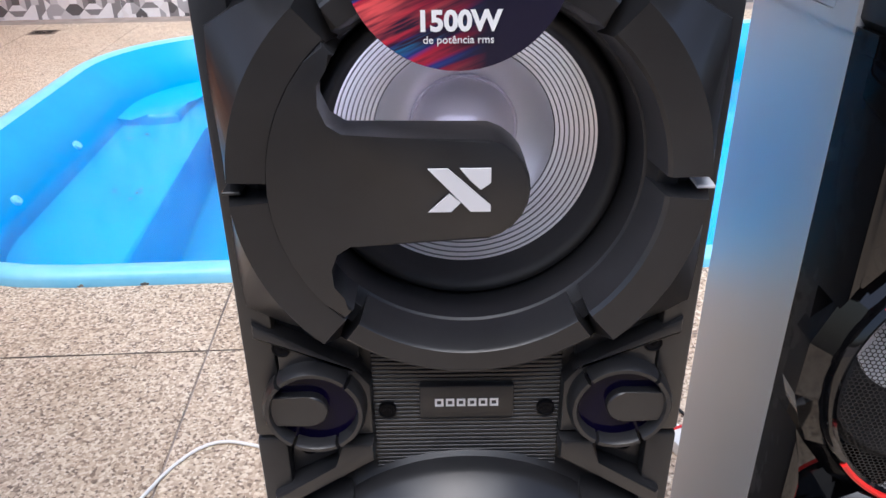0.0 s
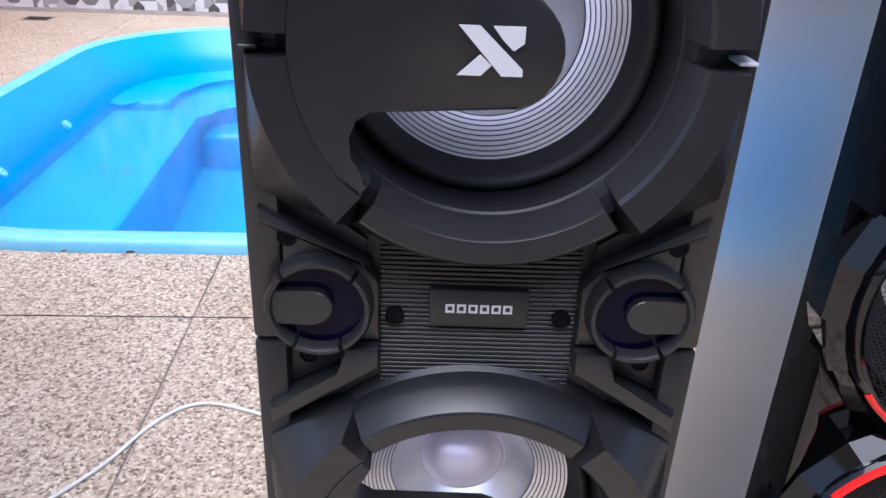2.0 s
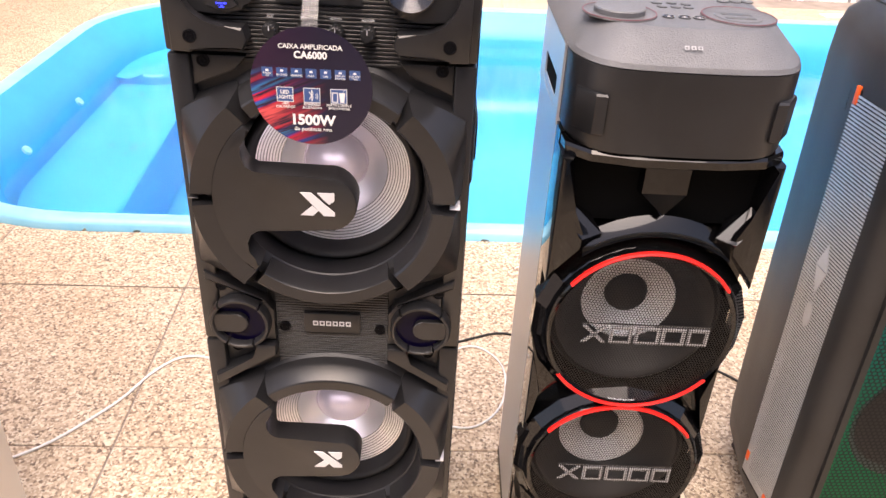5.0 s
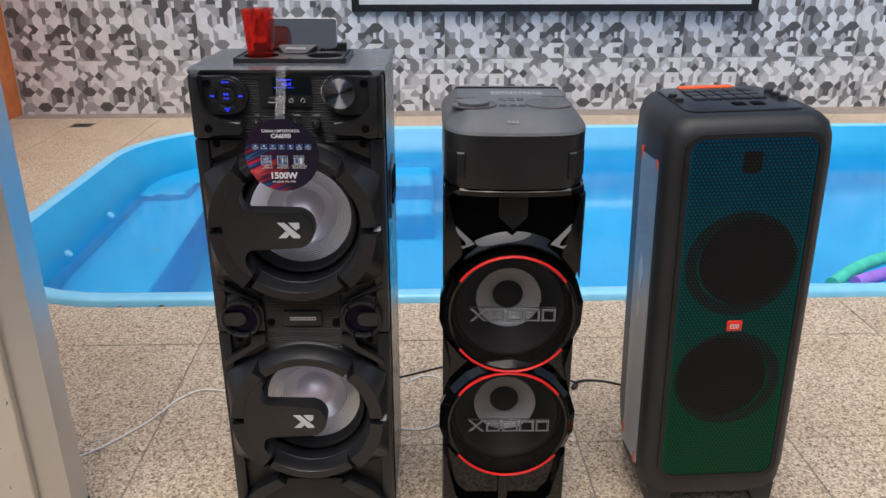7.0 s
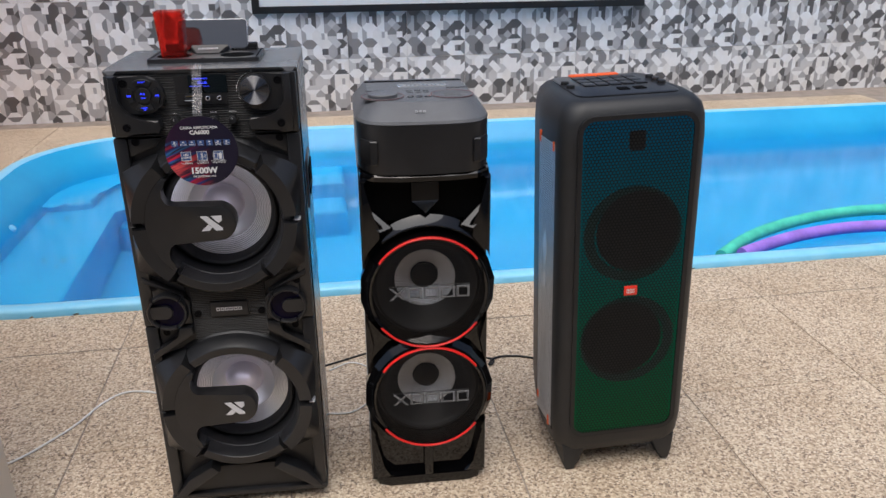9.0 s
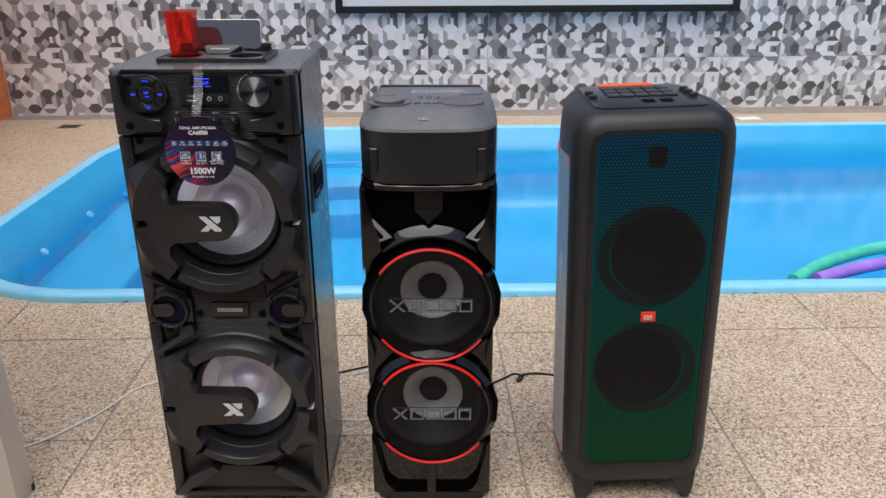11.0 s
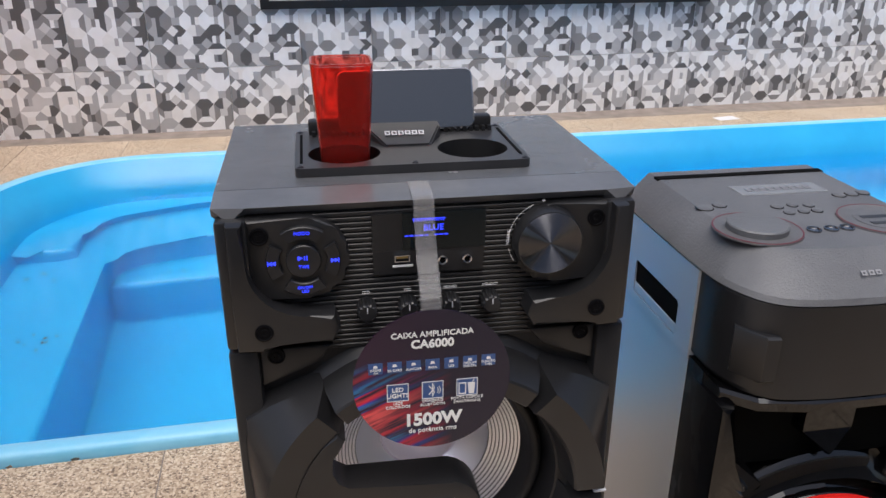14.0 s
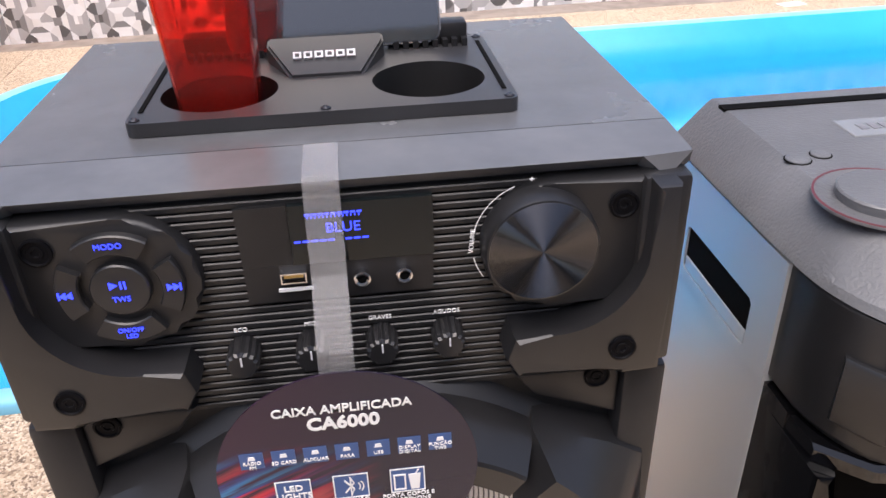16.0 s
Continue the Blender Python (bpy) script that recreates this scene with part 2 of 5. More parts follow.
def holed(outer, holes, y0, y1):
    """A plate (x, z) with holes through it, from depth y0 to y1."""
    bm = bmesh.new()
    rings = []
    for y in (y0, y1):
        loops = [[bm.verts.new((x, y, z)) for x, z in ring] for ring in [outer] + holes]
        es = [bm.edges.new((r[i], r[(i + 1) % len(r)])) for r in loops for i in range(len(r))]
        bmesh.ops.triangle_fill(bm, use_beauty=True, edges=es, normal=(0, -1, 0))
        rings.append(loops)
    for a, c in zip(*rings):
        for i in range(len(a)):
            j = (i + 1) % len(a)
            bm.faces.new((a[i], c[i], c[j], a[j]))
    return bm


def circle(cx, cz, r, n=48):
    return [(cx + r * math.cos(math.tau * i / n), cz + r * math.sin(math.tau * i / n)) for i in range(n)]


def mirror(poly, axis=0.0):
    return [(2 * axis - x, z) for x, z in poly][::-1]


# ---- the setting: its lines run 2 degrees off the row of speakers ----
SET = 2.0
ORIGIN = (-0.01, 0.025, 0.0)
SETTING = pose(*ORIGIN, 0, 0, SET)
TILE, TX, TY = 0.64, -0.528, 0.905
POOL_L, POOL_R, POOL_F, POOL_B = -1.79, 5.6, 1.225, 4.27
WALL_Y, SIDE_X = 4.98, -3.02


def setting(name, bm, mat, label, category, smooth=False):
    ob = part(name, bm, mat, None, label, smooth)
    ob.matrix_world = SETTING
    return tagged(ob, label, category, "", "structure")


def pool_outline(inset, n=10):
    """The pool's edge, drawn in by inset: a small front corner and a wide back corner at its near end."""
    x0, x1, y0, y1 = POOL_L + inset, POOL_R - inset, POOL_F + inset, POOL_B - inset
    rf, rb, rr = max(0.12, 0.82 - inset), max(0.25, 0.85 - inset), max(0.1, 0.5 - inset)
    out = []
    for cx, cy, r, a in ((x0 + rf, y0 + rf, rf, 180), (x1 - rr, y0 + rr, rr, 270), (x1 - rr, y1 - rr, rr, 0), (x0 + rb, y1 - rb, rb, 90)):
        out += [(cx + r * math.cos(radians(a + 90 * i / n)), cy + r * math.sin(radians(a + 90 * i / n))) for i in range(n + 1)]
    return out


# grout bed under the slabs: one sheet with the pool's hole in it
bm = bmesh.new()
hole = pool_outline(0.03)
outer = [(-40, -40), (40, -40), (40, 60), (-40, 60)]
hv, ov = [bm.verts.new((x, y, -0.004)) for x, y in hole], [bm.verts.new((x, y, -0.004)) for x, y in outer]
es = [bm.edges.new((r[i], r[(i + 1) % len(r)])) for r in (hv, ov) for i in range(len(r))]
bmesh.ops.triangle_fill(bm, use_beauty=True, edges=es)
for f in bm.faces[:]:
    c = f.calc_center_median()
    if POOL_L + 0.3 < c.x < POOL_R - 0.3 and POOL_F + 0.3 < c.y < POOL_B - 0.3 and all(v_ in hv for v_ in f.verts):
        bm.faces.remove(f)
ground = setting("ground", bm, GROUT, "grey-brown grout bed between granite-chip slabs", "ground")

# pool shell
PROF = [(0.0, -0.03), (0.0, 0.018), (0.012, 0.032), (0.035, 0.036), (0.062, 0.034), (0.075, 0.024)]
WALLS = [(0.075, 0.024), (0.1, 0.0), (0.16, -0.05), (0.235, -0.13), (0.27, -0.35), (0.31, -0.8), (0.38, -1.0), (0.55, -1.08)]


def loft(prof, cap=False):
    bm = bmesh.new()
    rings = [[bm.verts.new((x, y, z)) for x, y in pool_outline(o)] for o, z in prof]
    k = len(rings[0])
    for p, q in zip(rings, rings[1:]):
        for i in range(k):
            bm.faces.new((p[i], p[(i + 1) % k], q[(i + 1) % k], q[i]))
    if cap:
        bm.faces.new(rings[-1])
    return bm


LITTER = [(-1.37, 3.12, -0.37, 0.05, 8), (-1.2, 2.45, -0.37, 0.06, 9), (-0.86, 3.75, -0.37, 0.06, 7), (-0.7, 3.33, -0.66, 0.04, 4), (2.35, 2.7, -1.08, 0.12, 12), (2.75, 2.75, -1.08, 0.15, 12), (1.5, 2.4, -1.08, 0.3, 10)]
pool = thing("swimming_pool", "sky-blue fibreglass swimming pool set into the stone paving", "swimming pool", ORIGIN, SET, "", "structure")
part("pool_rim", loft(PROF), RIM, pool, "pale blue rounded rim with chipped edge", 50)
part("pool_shell", loft(WALLS, True), POOL, pool, "smooth blue moulded shell", 50)


def step(outline, z, depth):
    """A moulded step: a rounded top at height z over the pool's bottom."""
    bm = bmesh.new()
    top = [bm.verts.new((x, y, z)) for x, y in outline]
    low = [bm.verts.new((x, y, z - depth)) for x, y in outline]
    f = bm.faces.new(top)
    for i in range(len(top)):
        bm.faces.new((top[i], low[i], low[(i + 1) % len(top)], top[(i + 1) % len(top)]))
    bmesh.ops.bevel(bm, geom=list(f.edges), offset=0.05, segments=4, affect="EDGES", profile=0.5)
    return bm


def arc(cx, cy, r, a0, a1, n=10):
    return [(cx + r * math.cos(radians(a0 + (a1 - a0) * i / n)), cy + r * math.sin(radians(a0 + (a1 - a0) * i / n))) for i in range(n + 1)]


part("bench", step([(-1.75, 1.3), (-1.045, 1.3), (-1.085, 3.1)] + arc(-0.86, 3.22, 0.225, 185, 105, 6) + [(-0.6, 3.5), (0.4, 3.56), (0.4, 4.24), (-1.75, 4.24)], -0.37, 0.7), POOL, pool, "", 40)
part("step", step([(-1.75, 3.27), (-1.56, 3.27)] + arc(-1.38, 3.55, 0.28, 255, 300, 4) + arc(-0.95, 3.55, 0.3, 190, 115, 6) + [(-0.7, 3.95), (0.0, 4.0), (0.4, 4.02), (0.4, 4.25), (-1.75, 4.25)], -0.24, 0.5), POOL, pool, "", 40)
part("step", step([(-1.08, 3.2), (-0.98, 3.17), (-0.6, 3.22), (0.4, 3.26), (0.4, 3.8), (-1.08, 3.8)], -0.66, 0.5), POOL, pool, "", 40)
for jx, jy, jz in ((-1.505, 2.085, -0.11), (-1.5, 2.675, -0.11)):
    jet = part("water_jet", turned([(0.0, 0.001), (0.006, 0.001), (0.007, -0.002), (0.015, -0.002), (0.02, 0.0), (0.021, 0.012)], 0, 0, n=24), RIM, pool, "round pale blue plastic pool nozzle", 50)
    jet.matrix_basis = pose(jx, jy, jz, 0, 0, 90) @ pose(0, 0, 0, -42, 0, 0)
# fallen leaf bits lying in little drifts on the bench and the bottom
flakes = bmesh.new()
rnd = random.Random(31)
for cx, cy, cz, spread, count in LITTER:
    for _ in range(count):
        x, y, a, r = cx + rnd.gauss(0, spread), cy + rnd.gauss(0, spread * 0.6), rnd.uniform(0, math.tau), rnd.uniform(0.006, 0.014)
        ring_ = [flakes.verts.new((x + r * k * math.cos(a + b_), y + r * k * math.sin(a + b_), cz + rnd.uniform(0.001, 0.004))) for k, b_ in ((1.3, 0.0), (0.5, 1.5), (1.1, 3.1), (0.6, 4.6))]
        flakes.faces.new(ring_)
        low_ = [flakes.verts.new((v_.co.x, v_.co.y, cz)) for v_ in ring_]
        for k in range(4):
            flakes.faces.new((ring_[k], low_[k], low_[(k + 1) % 4], ring_[(k + 1) % 4]))
litter = part("leaf_litter", flakes, plastic("dry_leaf", (0.05, 0.04, 0.03), 0.8, 300, 0.2, 0.01), None)
litter.matrix_world = SETTING
tagged(litter, "dark dry leaf bits lying on the pool bottom", "leaf litter", "", "stuff")
# worn spots along the foot of the rim
rnd = random.Random(7)
for k in range(13):
    x, r = rnd.uniform(-1.0, 2.2), rnd.uniform(0.005, 0.016)
    spot = [(x + r * rnd.uniform(0.5, 1.1) * math.cos(math.tau * i / 9), rnd.uniform(0.0, 0.004) + r * 0.45 * rnd.uniform(0.5, 1.1) * math.sin(math.tau * i / 9)) for i in range(9)]
    part("worn_spot", plated(spot, POOL_F - 0.0016, POOL_F + 0.001), GROUT if k % 4 else CHIP, pool)
bm = bmesh.new()
outline = pool_outline(0.24)
water = setting("water", ([(x, y, -0.16) for x, y in outline], [list(range(len(outline)))]), WATER, "clear calm water in the blue pool", "water")
water.visible_shadow = False

# far wall of printed tiles, side walls
wall_far = setting("wall_north", boxed(-3.3, 7.5, WALL_Y, WALL_Y + 0.2, -0.3, 2.96), INNER, "rendered garden wall behind the printed tiles", "wall")
wall_far.matrix_world = SETTING @ pose(0, 0, 0, 0, 0, 1.0)
setting("wall_west", boxed(SIDE_X - 0.2, SIDE_X, 0.2, WALL_Y - 0.002, -0.3, 3.0), ORANGE_WALL, "orange painted garden wall", "wall")
setting("wall_east", boxed(7.3, 7.5, 0.2, WALL_Y + 0.1, -0.3, 3.0), INNER, "pale rendered garden wall", "wall")
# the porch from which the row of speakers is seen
# unseen wall and ceiling behind the view, added to shape light on the fronts
setting("wall_south", boxed(-3.2, 7.5, -4.4, -4.2, -0.02, 2.8), UNSEEN_WALL, "unseen slate grey wall added to tone reflections", "wall")
setting("ceiling", boxed(-3.2, 7.5, -4.2, -2.9, 2.75, 2.9), INNER, "plain pale unseen ceiling added to dim reflections", "ceiling")
setting("wall_porch", boxed(-3.2, -0.775, -0.05, 0.11, -0.004, 2.7), TEXTURED, "brown brushed-texture wall beside the opening", "wall")
setting("trim", boxed(-0.775, -0.6865, -0.058, 0.11, -0.004, 2.7, bevel=0.004), PLASTER, "cream plaster edge of the wall, chipped", "trim")
post = thing("door_frame", "brushed aluminium sliding door post fixed to the wall end", "door frame", ORIGIN, SET, "", "structure")
part("post", holed([(-0.686, -0.04), (-0.607, -0.04), (-0.607, 0.044), (-0.686, 0.044)], [[(-0.68, -0.034), (-0.613, -0.034), (-0.613, 0.038), (-0.68, 0.038)]], -2.7, 0.0), ALU, post, "hollow aluminium post").matrix_basis = pose(0, 0, 0, -90)
part("rubber_seal", boxed(-0.6075, -0.6045, 0.034, 0.046, 0.0, 0.02), BLACK_DEEP, post, "black rubber seal at the foot")

# ---- the tall speaker with the cup tray ----
def writing(words, x, y, z, size, mat, parent, turn=0.0, thick=0.0, flat=False, align="CENTER"):
    cu = bpy.data.curves.new("lettering", "FONT")
    cu.body, cu.size, cu.align_x, cu.align_y, cu.extrude, cu.offset = words, size, align, "CENTER", 0.0003, thick
    cu.resolution_u = 3
    cu.materials.append(mat)
    ob = new("lettering", cu)
    ob.parent = parent
    ob.matrix_basis = pose(x, y, z, 0 if flat else 90, 0, 0) @ pose(0, 0, 0, 0, 0, turn)
    return ob


def blocks(name, x, y, z, width, height, count, mat, parent, label="", bold=0.72, tilt=0.0):
    """A line of lettering reduced to plain blocks."""
    step_ = width / count
    first_ = None
    for i in range(count):
        if first_ is None:
            w = step_ * bold
            m_ = min(w, height) * 0.24
            first_ = part(name, holed([(0, -height / 2), (w, -height / 2), (w, height / 2), (0, height / 2)], [[(m_, m_ - height / 2), (w - m_, m_ - height / 2), (w - m_, height / 2 - m_), (m_, height / 2 - m_)]], -0.0008, 0.0), mat, parent, label)
            ob = first_
        else:
            ob = new(name, first_.data)
            ob.parent = parent
        ob.matrix_basis = pose(x, y, z, tilt) @ Matrix.Translation((-width / 2 + i * step_, 0, 0))


def bolt(parent, x, y, z):
    ob = part("bolt", turned([(0.0088, 0.004), (0.0087, -0.0014), (0.0074, -0.0018), (0.0068, -0.0006), (0.0044, -0.0005), (0.004, -0.0012), (0.0024, -0.0012), (0.002, -0.0004), (0.0, -0.0004)], 0, 0, n=18), WELL_SHADE, parent, "", 40)
    ob.location = (x, y, z)
    return ob


# near-black with low specular stands for the shade in the bolt wells
WELL_SHADE = plastic("bolt_well_shade", (0.004, 0.004, 0.005), 0.4, 800, 0.0, 0.001)
nodes(WELL_SHADE)[2].inputs["Specular IOR Level"].default_value = 0.06

# silver woofer paper: pale grooves on a pearl ground
CONE = material("pearl_grey_cone", (0.85, 0.85, 0.84), 0.34, 0.75)
n, l, b = nodes(CONE)
v = coords(CONE, "Object", (1, 1, 1))
l.new(blend(CONE, ramp(CONE, noise_at(CONE, v, 14, 3), [(0.3, (0, 0, 0)), (0.7, (1, 1, 1))]), (0.86, 0.88, 0.88), (0.92, 0.88, 0.92)), b.inputs["Base Color"])
GROOVE = material("dark_cone_groove", (0.3, 0.3, 0.31), 0.4, 0.6)
DOME = material("pearl_dome", (0.78, 0.73, 0.79), 0.3, 0.25)
CONE_LED = led("violet_white_glow", (0.86, 0.83, 0.97), 2.6)
LENS = material("violet_black_lens", (0.0025, 0.0015, 0.015), 0.1, 0.0, Specular_IOR_Level=0.12)
KNOB = material("spun_metal", (0.1, 0.1, 0.105), 0.16, 1.0)
STRAP = material("clear_plastic_strap", (0.86, 0.85, 0.85), 0.12, 0.0, Transmission_Weight=0.9, IOR=1.2)

# printed tag: a dark violet ground with red and blue light streaks towards its lower edge
TAG = material("tag_print", (0.02, 0.015, 0.03), 0.22)
n, l, b = nodes(TAG)
mp = n.new("ShaderNodeMapping")
tc = n.new("ShaderNodeTexCoord")
turn_ = n.new("ShaderNodeMapping")
turn_.inputs["Rotation"].default_value = (0, radians(24), 0)
mp.inputs["Scale"].default_value = (9, 1, 120)
l.new(tc.outputs["Object"], turn_.inputs[0])
l.new(turn_.outputs[0], mp.inputs[0])
streak = ramp(TAG, noise_at(TAG, mp.outputs[0], 1.4, 3, 0.6), [(0.4, (0, 0, 0)), (0.6, (1, 1, 1))])
sx = n.new("ShaderNodeSeparateXYZ")
l.new(tc.outputs["Object"], sx.inputs[0])
low = n.new("ShaderNodeMapRange")
low.inputs["From Min"].default_value, low.inputs["From Max"].default_value = 0.028, -0.02
l.new(sx.outputs["Z"], low.inputs[0])
side = n.new("ShaderNodeMapRange")
side.inputs["From Min"].default_value, side.inputs["From Max"].default_value = 0.02, -0.065
l.new(sx.outputs["X"], side.inputs[0])
amount = n.new("ShaderNodeMath")
amount.operation = "MULTIPLY"
l.new(low.outputs[0], amount.inputs[0])
l.new(side.outputs[0], amount.inputs[1])
amount2 = n.new("ShaderNodeMath")
amount2.operation = "MULTIPLY"
l.new(amount.outputs[0], amount2.inputs[0])
l.new(streak, amount2.inputs[1])
hue = noise_at(TAG, mp.outputs[0], 0.5, 1, 0.4)
tint = ramp(TAG, hue, [(0.36, (0.02, 0.35, 0.75)), (0.47, (0.03, 0.05, 0.35)), (0.52, (0.75, 0.02, 0.05)), (0.66, (0.8, 0.1, 0.1))])
base = blend(TAG, side.outputs[0], (0.016, 0.013, 0.028), (0.028, 0.011, 0.03))
l.new(blend(TAG, amount2.outputs[0], base, tint), b.inputs["Base Color"])
ICON = material("blue_print", (0.035, 0.085, 0.24), 0.3)
RED_GLASS = material("red_acrylic", (1.0, 0.16, 0.12), 0.05, 0.0, Transmission_Weight=0.95, IOR=1.3)
SCREEN = material("phone_glass", (0.006, 0.009, 0.01), 0.07)


PHONE_GLASS = material("phone_front_glass", (0.01, 0.012, 0.013), 0.05, 0.0, Specular_IOR_Level=1.0, Coat_Weight=0.8)


def add_woofer(parent, cz):
    """A twelve-inch driver: dished guide, rubber surround, grooved cone, dome, and the arm across it."""
    w = part("woofer", turned([(0.2, 0.012), (0.186, -0.004), (0.165, -0.022), (0.15, -0.018), (0.1445, -0.0055), (0.1415, -0.003), (0.139, 0.016), (0.1365, 0.034), (0.134, 0.046), (0.112, 0.066)], 0, 0, n=96), BLACK, parent, "dished black plastic woofer guide", 40)
    w.location = (0, 0, cz)
    part("surround", turned([(0.136, 0.042), (0.1345, 0.03), (0.1305, 0.0245), (0.125, 0.025), (0.121, 0.033), (0.119, 0.049), (0.115, 0.058)], 0, 0, n=96), BLACK_DEEP, w, "black rubber roll surround", 60)
    prof, mats = [(0.1165, 0.056)], []
    r, y = 0.1165, 0.056
    for k in range(9):
        for dr, dy, m in ((0.0028, 0.0014, 0), (0.0005, 0.0015, 1), (0.0007, -0.0007, 1)):
            r, y = r - dr, y + dy
            prof.append((r, y))
            mats.append(m)
    for rr, yy in ((0.074, 0.0825), (0.062, 0.0905), (0.05, 0.099)):
        prof.append((rr, yy))
        mats.append(0)
    cone = part("cone", turned(prof, 0, 0, n=96), [CONE, GROOVE], w, "pearl grey ribbed woofer cone", 30)
    cone.data.polygons.foreach_set("material_index", [mats[i % len(mats)] for i in range(len(cone.data.polygons))])
    part("dome", turned([(0.05, 0.099), (0.0485, 0.096), (0.047, 0.098), (0.046, 0.096), (0.04, 0.089), (0.03, 0.0835), (0.016, 0.08), (0.0, 0.079)], 0, 0, n=64), DOME, w, "rounded pearl dust cap", 40)
    arm = [(0.1525 * math.cos(radians(a)), 0.1525 * math.sin(radians(a))) for a in range(132, 229, 8)]
    inner = [(-0.094, -0.104), (-0.103, -0.095), (-0.111, -0.083), (-0.112, -0.066), (-0.106, -0.051), (-0.094, -0.043)]
    tip = [(0.004 + 0.0425 * math.cos(radians(a)), 0.0425 * math.sin(radians(a))) for a in range(-75, 76, 15)]
    arm += inner + tip + [(x, -z) for x, z in inner[::-1]]
    part("arm", plated(arm, -0.048, -0.006, bevel=0.003, seg=2), BLACK_SATIN, w, "smooth black arm crossing the cone", 40)
    part("led_strip", boxed(-0.07, 0.03, -0.0056, -0.0046, -0.014, 0.014), CONE_LED, w, "pale violet lamp strip under the arm")
    em = bmesh.new()
    for poly in ([(-0.0235, 0.0175), (-0.0085, 0.0175), (0.0235, -0.0125), (0.0235, -0.0175), (0.0085, -0.0175)], [(0.0005, 0.0175), (0.0235, 0.0175), (0.0235, 0.006), (0.016, 0.0005), (0.0085, 0.0075)],
                 [(-0.0235, -0.0175), (-0.0065, -0.0175), (0.001, -0.01), (-0.0075, -0.0025)]):
        prism(em, [(x - 0.0075, z + 0.002) for x, z in poly], -0.0512, -0.0495)
    part("emblem", em, SILVER, w, "pale silver crossed-bar emblem")
    for a0, a1 in ((233, 307), (53, 127)):
        part("ring_segment", turned([(0.1435, -0.004), (0.1495, -0.04), (0.1515, -0.043), (0.1685, -0.044), (0.171, -0.0425), (0.1835, -0.022), (0.1865, -0.014), (0.188, 0.01)], 0, 0, a0=a0, a1=a1, n=26), BLACK_SATIN, w, "", 25)
    for sx_, sz in ((1, 1), (-1, 1), (-1, -1), (1, -1)):
        bm = bmesh.new()
        cols, k = [], 14
        line = [(0.19, 0.008), (0.193, 0.075), (0.19, 0.118), (0.163, 0.134), (0.112, 0.152)]
        for i in range(k + 1):
            a, u = radians(3 + 45.5 * i / k), i / k * (len(line) - 1)
            p, q = line[min(int(u), len(line) - 2)], line[min(int(u), len(line) - 2) + 1]
            f = u - min(int(u), len(line) - 2)
            ox, oz = p[0] + (q[0] - p[0]) * f, p[1] + (q[1] - p[1]) * f
            c, s = math.cos(a), math.sin(a)
            cols.append([(0.1435 * c, -0.004, 0.1435 * s), (0.15 * c, -0.043, 0.15 * s), (0.153 * c, -0.0465, 0.153 * s), (0.182 * c, -0.049, 0.182 * s), (ox, -0.016, oz), (ox * 1.035 + 0.001, 0.012, oz * 1.02)])
        vs = [[bm.verts.new((x * sx_, y, z * sz)) for x, y, z in col] for col in cols]
        for p, q in zip(vs, vs[1:]):
            for j in range(5):
                bm.faces.new((p[j], q[j], q[j + 1], p[j + 1]))
        bm.faces.new(vs[0])
        bm.faces.new(vs[-1][::-1])
        part("corner_piece", bm, BLACK_SATIN, w, "faceted black plastic corner", 25)
    for sx_ in (-1, 1):
        part("tick", boxed(min(sx_ * 0.175, sx_ * 0.1895), max(sx_ * 0.175, sx_ * 0.1895), -0.0385, 0.0, -0.005, -0.002, bevel=0.0008, seg=1), SILVER if sx_ > 0 else BLACK, w, "")
    return w


def add_tweeter(parent, x, z, side):
    t = part("tweeter", plated(circle(0, 0, 0.043, 40), -0.001, 0.012), LENS, parent, "dark violet tweeter lens")
    t.location = (x, 0, z)
    for a0, a1 in ((-60, 43), (48, 131), (136, 236), (241, 295)):
        if side > 0:
            a0, a1 = 180 - a1, 180 - a0
        part("ring_segment", turned([(0.0385, 0.0), (0.0395, -0.012), (0.041, -0.0145), (0.0445, -0.0145), (0.0475, -0.009), (0.0485, 0.012)], 0, 0, a0=a0, a1=a1, n=18), BLACK_SATIN, t, "", 30)
    s = side
    tongue = [(s * 0.041, 0.0165), (s * 0.041, -0.0165)] + [(s * (0.004 - 0.0165 * math.cos(radians(a))), 0.0165 * math.sin(radians(a))) for a in range(-90, 91, 15)]
    part("tongue", plated(tongue, -0.0105, -0.001, bevel=0.0012, seg=1), BLACK_SATIN, t, "flat black tongue across the lens", 20)
    return t


